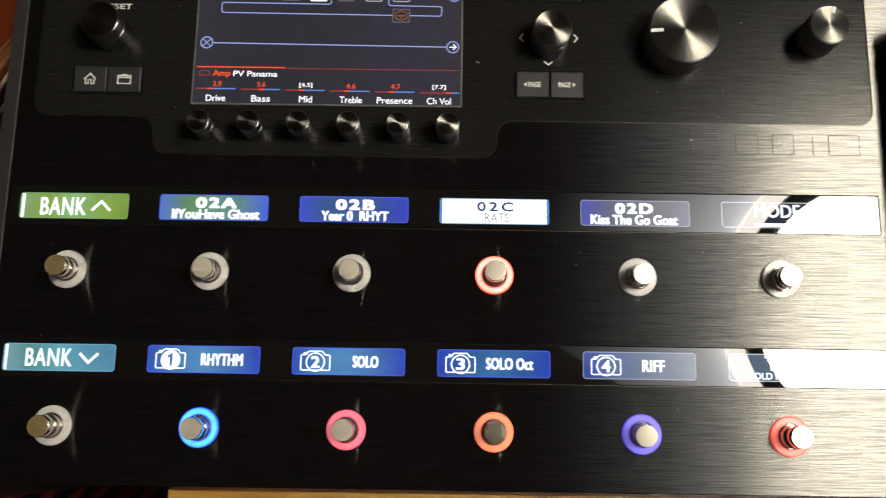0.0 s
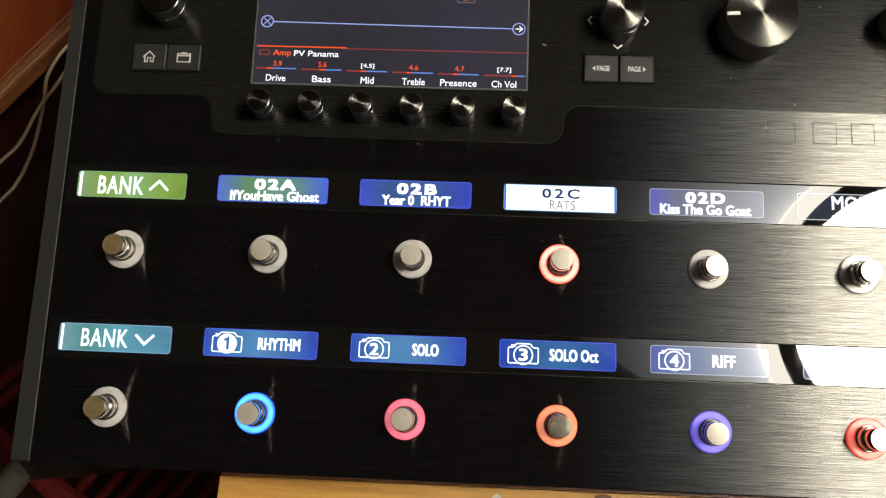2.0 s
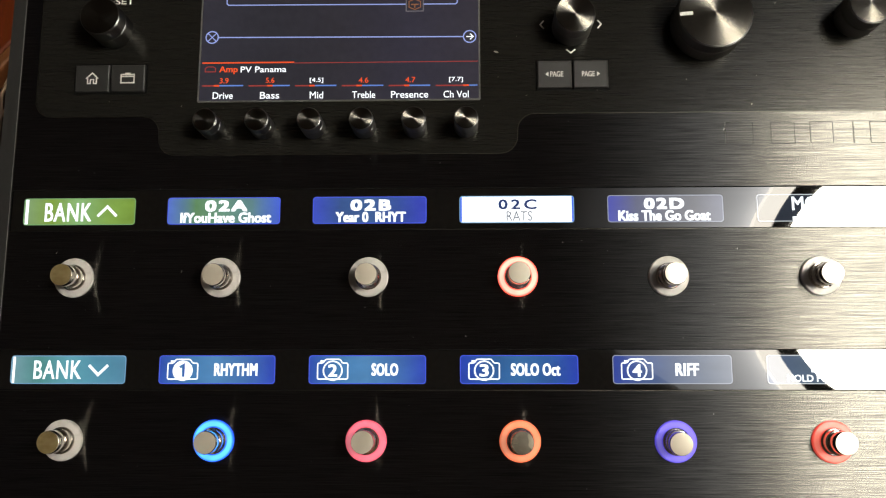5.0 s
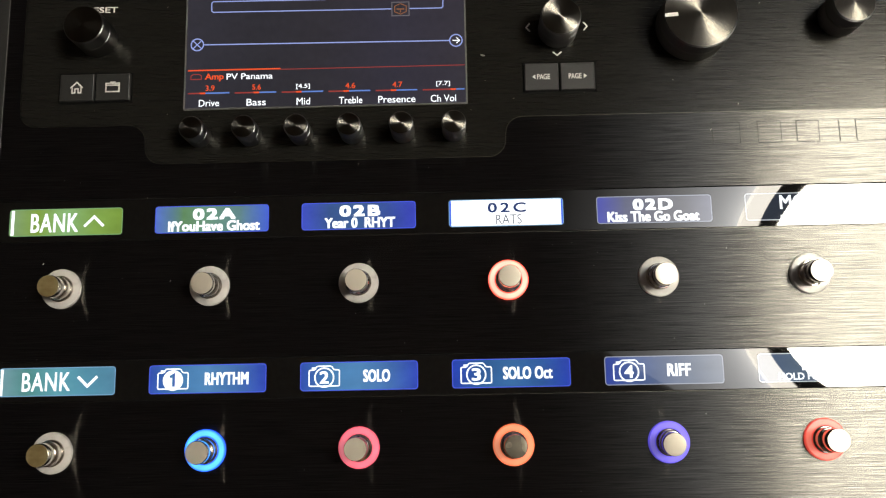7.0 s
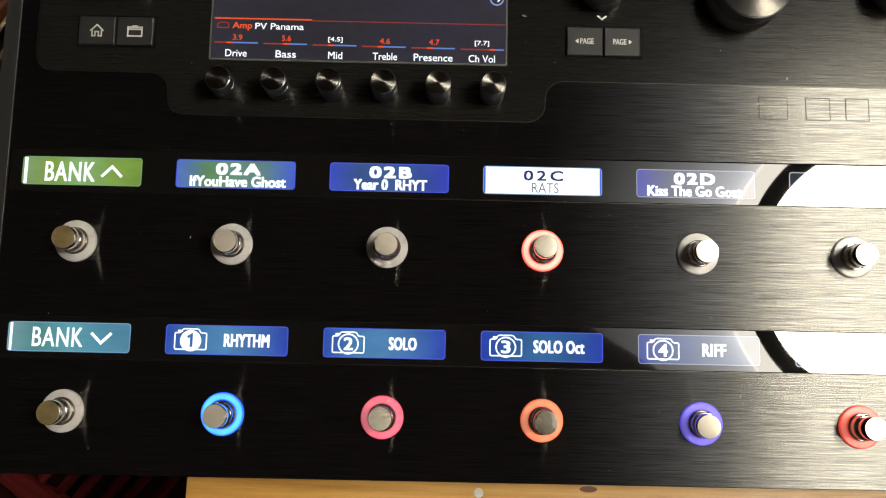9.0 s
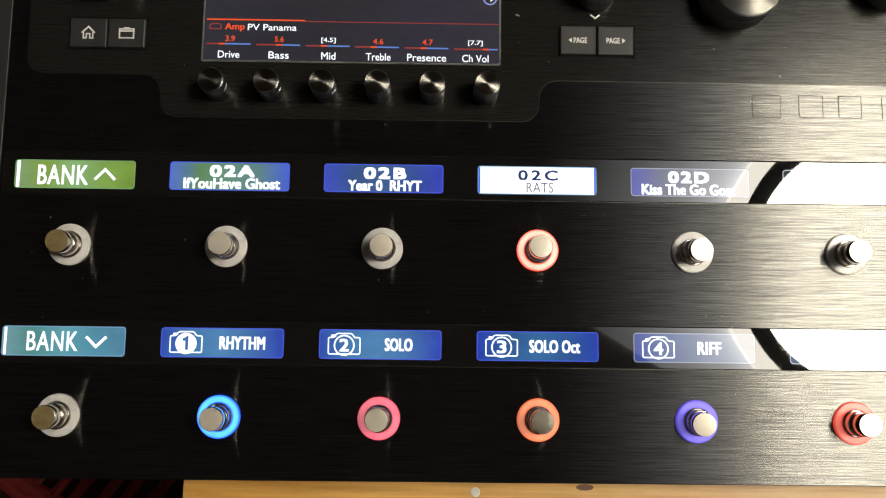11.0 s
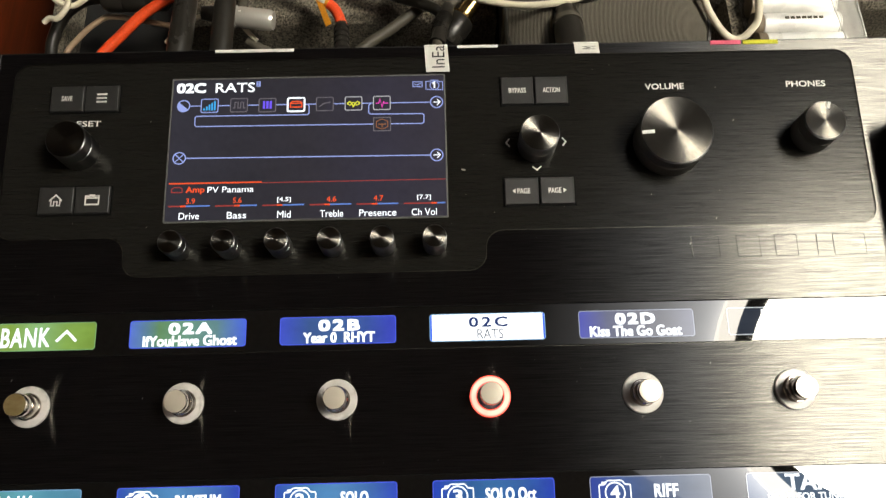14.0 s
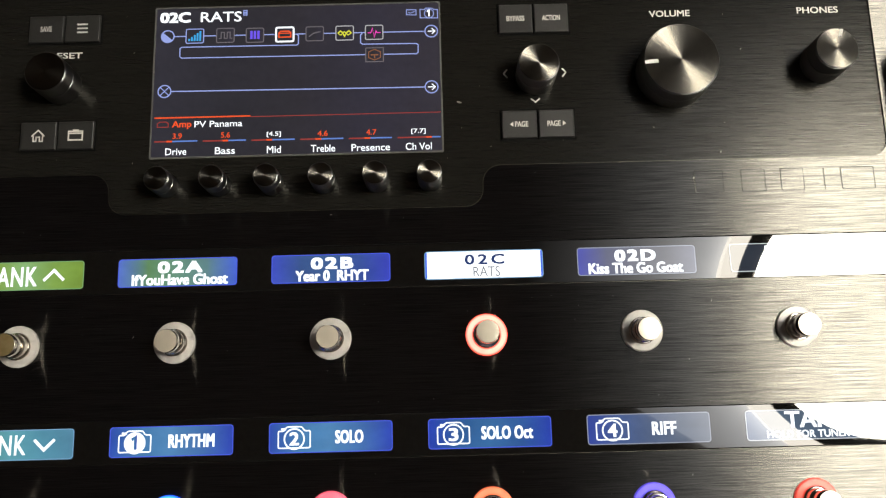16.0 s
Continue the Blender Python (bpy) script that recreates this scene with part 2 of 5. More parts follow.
def rr(x0, x1, y0, y1, r, n=4):
    """The outline of a rectangle with round corners."""
    pts = []
    for cx, cy, a in ((x1 - r, y1 - r, 0), (x0 + r, y1 - r, 90), (x0 + r, y0 + r, 180), (x1 - r, y0 + r, 270)):
        for k in range(n + 1):
            b = radians(a + 90 * k / n)
            pts.append((cx + r * math.cos(b), cy + r * math.sin(b)))
    return pts


def prism(outline, z0, z1, bevel=0.0):
    bm = bmesh.new()
    face = bm.faces.new([bm.verts.new((x, y, z1)) for x, y in outline])
    if face.normal.z < 0 or sum(a[0] * b[1] - b[0] * a[1] for a, b in zip(outline, outline[1:] + outline[:1])) < 0:
        face.normal_flip()
    low = bmesh.ops.extrude_face_region(bm, geom=[face])
    moved = [v for v in low["geom"] if isinstance(v, bmesh.types.BMVert)]
    for v in moved:
        v.co.z = z0
    bm.normal_update()
    bmesh.ops.recalc_face_normals(bm, faces=bm.faces)
    if bevel:
        top = [e for e in bm.edges if all(abs(v.co.z - z1) < 1e-7 for v in e.verts)]
        bmesh.ops.bevel(bm, geom=top, offset=bevel, segments=2, affect="EDGES", profile=0.5)
    return bm


def box(x0, x1, y0, y1, z0, z1, bevel=0.0):
    return prism([(x0, y0), (x1, y0), (x1, y1), (x0, y1)], z0, z1, bevel)


def add(bm, other):
    """Joins other into bm."""
    me = bpy.data.meshes.new("join")
    other.to_mesh(me)
    other.free()
    bm.from_mesh(me)
    bpy.data.meshes.remove(me)
    return bm


def lathe(profile, n=40, cap=True):
    """A body turned round z from (radius, height) pairs, bottom to top."""
    bm = bmesh.new()
    rings = [[bm.verts.new((r * math.cos(2 * math.pi * k / n), r * math.sin(2 * math.pi * k / n), z)) for k in range(n)] for r, z in profile]
    for a, b in zip(rings, rings[1:]):
        for k in range(n):
            bm.faces.new((a[k], a[(k + 1) % n], b[(k + 1) % n], b[k]))
    if cap:
        bm.faces.new(rings[-1])
        bm.faces.new(rings[0][::-1])
    return bm


def disc(radius, z, n=40, rings=6):
    """A flat disc of several rings of faces."""
    bm = bmesh.new()
    mid = bm.verts.new((0, 0, z))
    last = None
    for j in range(1, rings + 1):
        now = [bm.verts.new((radius * j / rings * math.cos(2 * math.pi * k / n), radius * j / rings * math.sin(2 * math.pi * k / n), z)) for k in range(n)]
        for k in range(n):
            if last is None:
                bm.faces.new((mid, now[k], now[(k + 1) % n]))
            else:
                bm.faces.new((last[k], now[k], now[(k + 1) % n], last[(k + 1) % n]))
        last = now
    return bm


def grooved_disc(radius, z, n=56, pitch=0.00026, steep=0.52):
    """A turned face: shallow round grooves, one inside the other, whose flanks reach a steepness at most."""
    bm = bmesh.new()
    count = round(radius / pitch)
    step = radius / count
    last = [bm.verts.new((0, 0, z))]
    for j in range(count):
        for k in (1, 2, 3, 4):
            u = k / 4
            h = z - steep * step * u * (1 - u)
            now = [bm.verts.new(((j + u) * step * math.cos(2 * math.pi * i / n), (j + u) * step * math.sin(2 * math.pi * i / n), h)) for i in range(n)]
            for i in range(n):
                if len(last) == 1:
                    bm.faces.new((last[0], now[i], now[(i + 1) % n]))
                else:
                    bm.faces.new((last[i], now[i], now[(i + 1) % n], last[(i + 1) % n]))
            last = now
    return bm


def annulus(r0, r1, z0, z1, n=48, bevel=0.0):
    b = bevel
    bm = lathe([(r0, z0), (r1, z0), (r1, z1 - b), (r1 - b, z1), (r0, z1), (r0, z0)], n, cap=False)
    bmesh.ops.remove_doubles(bm, verts=bm.verts, dist=1e-6)
    return bm


def smooth_line(points, steps=8):
    """A smooth run through points (Catmull-Rom)."""
    p = [Vector(v) for v in points]
    p = [2 * p[0] - p[1]] + p + [2 * p[-1] - p[-2]]
    run = []
    for a, b, c, d in zip(p, p[1:], p[2:], p[3:]):
        for k in range(steps):
            t = k / steps
            run.append(0.5 * (2 * b + (c - a) * t + (2 * a - 5 * b + 4 * c - d) * t * t + (3 * b - a - 3 * c + d) * t ** 3))
    return run + [p[-2]]


def tube(points, radius, n=12, steps=8, radii=None):
    """A round cable through points; radii gives a radius for each sampled place by a function of 0..1."""
    run = smooth_line(points, steps) if steps else [Vector(v) for v in points]
    bm = bmesh.new()
    side = None
    rings = []
    for k, v in enumerate(run):
        ahead = (run[min(k + 1, len(run) - 1)] - run[max(k - 1, 0)]).normalized()
        side = ahead.orthogonal().normalized() if side is None else (side - ahead * side.dot(ahead)).normalized()
        up = ahead.cross(side)
        r = radii(k / (len(run) - 1)) if radii else radius
        rings.append([bm.verts.new(v + r * (math.cos(2 * math.pi * j / n) * side + math.sin(2 * math.pi * j / n) * up)) for j in range(n)])
    for a, b in zip(rings, rings[1:]):
        for j in range(n):
            bm.faces.new((a[j], a[(j + 1) % n], b[(j + 1) % n], b[j]))
    bm.faces.new(rings[0][::-1])
    bm.faces.new(rings[-1])
    return bm


def turned(profile, start, end, n=24):
    """A lathe body whose axis runs from start to end; the heights of the profile are shares of that length."""
    a, b = Vector(start), Vector(end)
    length = (b - a).length
    bm = lathe([(r, h * length) for r, h in profile], n)
    m = Matrix.Translation(a) @ (b - a).to_track_quat("Z", "Y").to_matrix().to_4x4()
    bmesh.ops.transform(bm, matrix=m, verts=bm.verts)
    return bm


def words(text, x0, x1, y0, y1, z, bold=0.0, turn=0, gap=1.0):
    """Flat lettering that fills the rectangle, as a mesh."""
    cu = bpy.data.curves.new("words", "FONT")
    cu.body, cu.resolution_u, cu.space_character = text, 3, gap
    ob = bpy.data.objects.new("words", cu)
    me = ob.to_mesh().copy()
    ob.to_mesh_clear()
    bpy.data.objects.remove(ob)
    bpy.data.curves.remove(cu)
    co = np.zeros(len(me.vertices) * 3)
    me.vertices.foreach_get("co", co)
    co = co.reshape(-1, 3)
    if turn:
        co = np.stack([-co[:, 1], co[:, 0], co[:, 2]], 1)
    low, high = co.min(0), co.max(0)
    w = (y1 - y0) * bold * 1.3
    co[:, 0] = x0 + w + (co[:, 0] - low[0]) / (high[0] - low[0]) * (x1 - x0 - 2 * w)
    co[:, 1] = y0 + 0.7 * w + (co[:, 1] - low[1]) / (high[1] - low[1]) * (y1 - y0 - 1.4 * w)
    co[:, 2] = z
    me.vertices.foreach_set("co", co.ravel())
    me.update()
    if not bold:
        return me
    # heavy letters: the thin ones laid over one another, a little apart
    bm = bmesh.new()
    for k, (u, v) in enumerate(((-1, -1), (1, -1), (-1, 1), (1, 1), (0, 0))):
        bm.from_mesh(me)
        bm.verts.ensure_lookup_table()
        for p in bm.verts[-len(co):]:
            p.co += Vector((u * w, v * w * 0.7, k * 4e-6))
    bm.to_mesh(me)
    bm.free()
    return me


def stroke(points, width, z, height=0.0):
    """A flat line of one width through points, with mitred bends."""
    bm = bmesh.new()
    p = [Vector((x, y, 0)) for x, y in points]
    closed = (p[0] - p[-1]).length < 1e-9
    if closed:
        p = p[:-1]
    n = len(p)
    pairs = []
    for k in range(n):
        back = p[k] - p[k - 1] if closed or k else p[1] - p[0]
        fore = p[(k + 1) % n] - p[k] if closed or k < n - 1 else p[-1] - p[-2]
        na, nb = (Vector((-d.y, d.x, 0)).normalized() for d in (back, fore))
        m = (na + nb)
        m = m / max(m.length_squared, 0.5) * 2 if m.length > 1e-6 else na
        pairs.append((bm.verts.new(p[k] + m * width / 2 + Vector((0, 0, z))), bm.verts.new(p[k] - m * width / 2 + Vector((0, 0, z)))))
    for k in range(n if closed else n - 1):
        a, b = pairs[k], pairs[(k + 1) % n]
        bm.faces.new((a[0], a[1], b[1], b[0]))
    for f in bm.faces:
        f.normal_update()
        if f.normal.z < 0:
            f.normal_flip()
    return bm


def ring_points(cx, cy, r, n=24):
    return [(cx + r * math.cos(2 * math.pi * k / n), cy + r * math.sin(2 * math.pi * k / n)) for k in range(n)] + [(cx + r, cy)]


def plate(outlines, z, thick, bevel=0.0):
    """A flat plate with holes: the first outline is its rim, the others are holes."""
    cu = bpy.data.curves.new("plate", "CURVE")
    cu.dimensions, cu.fill_mode = "2D", "BOTH"
    cu.extrude = thick / 2 - bevel
    cu.bevel_depth, cu.bevel_resolution, cu.offset = bevel, 1, -bevel
    for pts in outlines:
        sp = cu.splines.new("POLY")
        sp.points.add(len(pts) - 1)
        for a, (x, y) in zip(sp.points, pts):
            a.co = (x, y, 0, 1)
        sp.use_cyclic_u = True
    ob = bpy.data.objects.new("plate", cu)
    me = ob.to_mesh().copy()
    ob.to_mesh_clear()
    bpy.data.objects.remove(ob)
    bpy.data.curves.remove(cu)
    for v in me.vertices:
        v.co.z += z - thick / 2
    return me


def pw(x, y, z):
    """A place given in the panel's axes, in the world."""
    return PANEL @ Vector((x, y, z))


def empty(name, m, label, category, group="", kind=""):
    ob = new(name)
    ob.empty_display_size = 0.02
    ob.matrix_world = m
    return tagged(ob, label, category, group, kind)


# ---- the room ----
def room():
    fl = part("floor", box(-2.6, 3.2, -2.6, 2.6, -0.1, -0.012), M_GAP, None)
    tagged(fl, "dark reddish-brown wooden board floor", "floor", kind="structure")
    x = -2.58
    board = None
    while x < 3.05:
        if board is None:
            ob = part("floorboard", box(0, 0.138, -2.6, 2.6, -0.012, 0.0, 0.0015), M_FLOOR, fl)
            board = ob.data
        else:
            ob = part("floorboard", board, None, fl)
        ob.location = (x, 0, 0)
        x += 0.14
    for n, (a, b, c, d) in {"wall_north": (-2.6, 3.2, 2.6, 2.7), "wall_south": (-2.6, 3.2, -2.7, -2.6), "wall_east": (3.2, 3.3, -2.7, 2.7), "wall_west": (-2.7, -2.6, -2.7, 2.7)}.items():
        tagged(part(n, box(a, b, c, d, -0.1, 2.4), M_WALL, None), "plain warm grey plaster wall of the room", "wall", kind="structure")
    tagged(part("ceiling", box(-2.7, 3.3, -2.7, 2.7, 2.3, 2.4), M_CEILING, None), "plain white painted ceiling", "ceiling", kind="structure")


def ceiling_lamp():
    """A round lamp with a white diffuser, a dark gap and a glowing rim, and an added plate that glows as its halo on
    the ceiling.
    """
    lamp = empty("ceiling_lamp", pose(*LAMP), "large round ceiling lamp with white diffuser and dark ring", "lamp")
    # added plate: its fading emission stands in for lamplight spread over the ceiling
    halo_mat = Mat("ceiling_halo_glow", grey(0.6), 0.6)
    sep = halo_mat.n.new("ShaderNodeVectorMath")
    sep.operation = "LENGTH"
    halo_mat.l.new(halo_mat.coords((1, 1, 0)), sep.inputs[0])
    halo_mat.link(halo_mat.ramp(halo_mat.range(sep.outputs["Value"], 0, 1, 0.44, 0.94), [(0.0, grey(1.0)), (0.12, grey(0.72)), (0.3, grey(0.40)), (0.5, grey(0.20)), (0.75, grey(0.06)), (1.0, grey(0.0))]), "Emission Color")
    halo_mat.set("Emission Strength", HALO_GLOW)
    part("halo_plate", prism([(-1.15, 0.048), (-0.772, -0.176), (-0.6, -0.278), (-0.15, -0.545), (0.30, -0.80), (1.0, 0.38), (-0.45, 1.23)], 0.031, 0.045), halo_mat.m, lamp, "added plate glowing as the lamp's halo on the ceiling")
    part("rim", annulus(0.39, 0.435, 0.0, 0.03, 96), glowing("lamp_rim_light", (1.0, 0.93, 0.8, 1), RING_GLOW, 0.4), lamp, "glowing cream rim")
    part("dark_ring", annulus(0.3, 0.39, 0.012, 0.03, 96), M_GAP, lamp, "black gap ring")
    part("diffuser", lathe([(0.34, 0.0), (0.34, 0.012), (0.3, 0.03)], 96), glowing("lamp_light", (1.0, 0.93, 0.77, 1), LAMP_GLOW, 0.4), lamp, "bright white diffuser")
    part("canopy", lathe([(0.2, 0.03), (0.2, 0.05)], 48), M_CEILING, lamp)


room()
ceiling_lamp()

# ---- the effects processor ----
SPACING, FIRST = 0.071, 0.0275
ROW_Y = {"upper": -0.039, "lower": -0.1152}
X_LEFT, X_RIGHT, Y_FRONT, Y_BACK = -0.0068, 0.5535, -0.1425, 0.1425
device = empty("effects_processor", PANEL, "black brushed-aluminium guitar floor effects processor with lit displays", "effects processor")


def inset_outline():
    """The sunken control field: a wide rectangle whose middle reaches down round the small knobs."""
    low, mid, top, r = 0.0215, 0.0415, 0.1365, 0.0085
    pts = []

    def arc(cx, cy, a0, a1):
        for k in range(7):
            b = radians(a0 + (a1 - a0) * k / 6)
            pts.append((cx + r * math.cos(b), cy + r * math.sin(b)))
    x0, x1, x2, x3 = 0.0015, 0.0645, 0.2415, 0.4355
    arc(x3 - r, top - r, 0, 90)
    arc(x0 + r, top - r, 90, 180)
    arc(x0 + r, mid + r, 180, 270)
    arc(x1 - r, mid - r, 90, 0)
    arc(x1 + r, low + r, 180, 270)
    arc(x2 - r, low + r, 270, 360)
    arc(x2 + r, mid - r, 180, 90)
    arc(x3 - r, mid + r, 270, 360)
    return pts


STRIPS = {"upper": (-0.0064, 0.4345, -0.0158, 0.0043), "lower": (-0.0064, 0.4345, -0.0920, -0.0733)}
holes = [inset_outline()] + [rr(*s, 0.0006, 1) for s in STRIPS.values()]
part("top_panel", plate([rr(X_LEFT, X_RIGHT, Y_FRONT, Y_BACK, 0.001, 2)] + holes, 0.0, 0.002), M_PANEL, device, "brushed black aluminium top panel")
M_CHAMFER = Mat("bare_aluminium_edge", (0.07, 0.068, 0.06, 1), 0.3, 1.0).m
# flat metal stroke that draws the highlight along the inset's machined edge
part("chamfer", stroke(inset_outline() + inset_outline()[:1], 0.00028, 0.00012), M_CHAMFER, device, "thin bare metal line drawn for the highlight on the edge")
for key, (a, b, c, d) in STRIPS.items():
    edge = rr(a, b, c, d, 0.0006, 1)
    part("strip_gap", stroke(edge + edge[:1], 0.0004, 0.00012), M_GAP, device, "thin black gap round the display strip")
    # the same drawn highlight, only below each strip
    part("chamfer", stroke([(a, c - 0.0003), (b, c - 0.0003)], 0.00018, 0.00013), M_CHAMFER, device, "thin bare metal line drawn for the highlight on the edge")
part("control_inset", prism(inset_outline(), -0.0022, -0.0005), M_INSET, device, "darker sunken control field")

# the wedge-shaped housing: level below, sloping above
slope = math.tan(radians(7))


def housing(x0, x1, y0, y1, top, front):
    bm = box(x0, x1, y0, y1, 0, 1)
    for v in bm.verts:
        v.co.z = top if v.co.z > 0.5 else -front - (v.co.y - Y_FRONT) * slope
    return bm


part("housing", housing(X_LEFT + 0.0004, X_RIGHT, Y_FRONT + 0.0006, Y_BACK - 0.0006, -0.0023, 0.043), M_BODY, device)
rail = bmesh.new()
prof = [(X_LEFT - 0.0001, 0.0002), (X_LEFT - 0.0025, -0.0002), (-0.0152, -0.0014), (-0.0160, -0.003), (-0.0160, -0.036), (X_LEFT - 0.0001, -0.036)]
ends = [[rail.verts.new((x - (0.0016 if y < 0 else -0.0010) * (x < -0.012), y, z - (0.0 if z > -0.03 else (y - Y_FRONT) * slope))) for x, z in prof] for y in (Y_FRONT + 0.001, Y_BACK)]
for k in range(len(prof)):
    rail.faces.new((ends[0][k], ends[0][(k + 1) % len(prof)], ends[1][(k + 1) % len(prof)], ends[1][k]))
rail.faces.new(ends[0]), rail.faces.new(ends[1][::-1])
bmesh.ops.recalc_face_normals(rail, faces=rail.faces)
part("side_rail", rail, M_RAIL, device, "dark grey powder-coated side rail")
part("rail_lip", box(X_LEFT - 0.0004, X_LEFT - 0.0001, Y_FRONT + 0.001, Y_BACK, -0.001, 0.0005, 0.0001), M_SCREEN_RIM, device, "thin lighter lip")
part("front_edge", box(X_LEFT, X_RIGHT, Y_FRONT - 0.0006, Y_FRONT - 0.0001, -0.04, -0.0022), M_GAP, device)
part("rear_edge", box(X_LEFT - 0.006, X_RIGHT, Y_BACK + 0.0001, Y_BACK + 0.0009, -0.075, -0.0008), M_BODY, device)
for fx, fy in ((0.09, -0.12), (0.47, -0.12), (0.09, 0.02), (0.47, 0.02)):
    fz = -0.043 - (fy - Y_FRONT) * slope
    foot = part("rubber_foot", lathe([(0.009, -0.0062), (0.010, -0.004), (0.010, 0.002)], 20), M_RUBBER, device, smooth=True)
    foot.matrix_local = Matrix.Translation((fx, fy, fz)) @ pose(0, 0, 0, -7, 0, 0)

strip_ob = {}
for key, (a, b, c, d) in STRIPS.items():
    strip_ob[key] = part("display_strip", prism(rr(a + 0.0002, b - 0.0002, c + 0.0002, d - 0.0002, 0.0006, 1), -0.002, -0.0003), M_GLASS, device, "glossy black acrylic display strip")

# small displays: colours along the length, then the writing
W_D, TOP_U, LOW_U, TOP_L, LOW_L = 0.0550, 0.0003, -0.0129, -0.0760, -0.0892
M_LCD = {
    # paler middle colours stand in for the bloom round the letters
    "green": lit("green_display", [srgb(124, 152, 110), srgb(124, 154, 62), srgb(130, 172, 112), srgb(124, 158, 74), srgb(116, 146, 58)]),
    "teal_green": lit("blue_green_display", [srgb(84, 112, 196), srgb(94, 134, 92), srgb(100, 142, 122), srgb(92, 128, 132), srgb(70, 98, 206)]),
    "violet_blue": lit("violet_blue_display", [srgb(60, 76, 184), srgb(56, 84, 138), srgb(60, 92, 142), srgb(54, 78, 148), srgb(56, 66, 182)]),
    "white": lit("white_display", [srgb(205, 222, 255)] + [srgb(252, 254, 255)] * 12 + [srgb(205, 222, 255)], 1.5, wash=0.03),
    # next two: greyer to the right, the lamp's reflected haze put into the colour
    "dusk_blue": lit("hazed_dusk_blue_display", [srgb(72, 78, 172), srgb(84, 88, 116), srgb(92, 94, 106), srgb(94, 95, 102), srgb(98, 100, 116)]),
    "hazed_blue": lit("hazed_blue_display", [srgb(48, 66, 150), srgb(66, 88, 138), srgb(80, 96, 128), srgb(88, 100, 120), srgb(100, 108, 122)]),
    "dark": lit("dark_slate_display", [srgb(44, 50, 60), srgb(40, 46, 56), srgb(40, 46, 54)]),
    "slate": lit("slate_blue_display", [srgb(82, 98, 126), srgb(82, 98, 116), srgb(78, 94, 114), srgb(78, 94, 118)]),
    "teal": lit("teal_blue_display", [srgb(112, 150, 160), srgb(78, 136, 132), srgb(92, 156, 170), srgb(80, 138, 160), srgb(80, 130, 156)]),
    "blue": lit("blue_display", [srgb(44, 74, 168), srgb(66, 118, 166), srgb(80, 132, 180), srgb(66, 108, 168), srgb(46, 68, 176)]),
    "deep_blue": lit("deep_blue_display", [srgb(36, 62, 170), srgb(44, 88, 144), srgb(54, 104, 156), srgb(46, 88, 150), srgb(38, 62, 168)]),
}
M_HEM = {
    "blue": glowing("blue_rim_light", srgb(76, 96, 225), 1.0), "green": glowing("green_rim_light", srgb(120, 165, 110), 1.0), "grey": glowing("grey_rim_light", srgb(150, 156, 172), 1.0),
    "teal": glowing("teal_rim_light", srgb(120, 165, 200), 1.0), "white": glowing("white_rim_light", srgb(200, 205, 210), 1.0),
}
hem_of = {"green": "green", "teal": "teal", "dusk_blue": "grey", "hazed_blue": "grey", "dark": "white", "slate": "white", "white": "teal"}


def led(name, core, rim, strength):
    """A milky ring lit from within: pale in its middle, deeper in colour towards its outer edge."""
    q = Mat(name, base=rim, rough=0.3)
    far = q.n.new("ShaderNodeVectorMath")
    far.operation = "LENGTH"
    q.l.new(q.coords((1, 1, 0)), far.inputs[0])
    glow = q.ramp(q.range(far.outputs["Value"], 0, 1, 0.0062, 0.0096), [(0.0, rim), (0.22, core), (0.68, core), (1.0, rim)])
    cloud = q.ramp(q.noise((130, 130, 130), 1, 1), [(0.3, grey(0.74)), (0.7, grey(1.0))])
    q.link(q.mix(glow, cloud, 1.0), "Emission Color")
    q.set("Emission Strength", strength)
    return q.m


M_LED = {
    "white": M_RING,
    "red": led("red_led_light", srgb(255, 172, 152), srgb(250, 50, 28), 2.1), "blue": led("blue_led_light", srgb(92, 186, 255), srgb(8, 62, 250), 1.75), "pink": led("pink_led_light", srgb(238, 134, 146), srgb(226, 78, 104), 0.8),
    "orange": led("orange_led_light", srgb(246, 158, 122), srgb(236, 100, 60), 0.85), "violet": led("violet_led_light", srgb(134, 122, 228), srgb(82, 68, 214), 0.75), "dim_red": led("dim_red_led_light", srgb(252, 132, 112), srgb(236, 66, 54), 0.85),
}


def display(key, k, colour, label):
    x = SPACING * k
    y0, y1 = (LOW_U, TOP_U) if key == "upper" else (LOW_L, TOP_L)
    ob = part("small_display", prism(rr(x, x + W_D, y0, y1, 0.0014), -0.0003, -0.00015), M_LCD[colour], device, label)
    # bezel line made to glow, for display light leaking at its edge
    hem = rr(x + 0.00015, x + W_D - 0.00015, y0 + 0.00015, y1 - 0.00015, 0.0013)
    part("edge_light", stroke(hem + hem[:1], 0.0004, -0.00013), M_HEM[hem_of.get(colour, "blue")], ob, "thin lighter rim")
    return ob, x, y0, y1


def write(ob, x, y0, y1, text, u0, u1, v0, v1, bold, material, label="", gap=1.0):
    """Lettering on a display: shares of its width, and of its height from the top."""
    return part("lettering", words(text, x + u0 * W_D, x + u1 * W_D, y1 - v1 * (y1 - y0), y1 - v0 * (y1 - y0), -0.0001, bold, 0, gap), material, ob, label)


def chevron(ob, x, y0, y1, u0, u1, v0, v1, up):
    h = y1 - y0
    a, b = y1 - v0 * h, y1 - v1 * h
    m = x + (u0 + u1) / 2 * W_D
    ends = (b, a) if up else (a, b)
    part("chevron", stroke([(x + u0 * W_D, ends[0]), (m, ends[1]), (x + u1 * W_D, ends[0])], 0.0013, -0.0001), M_LETTER, ob)


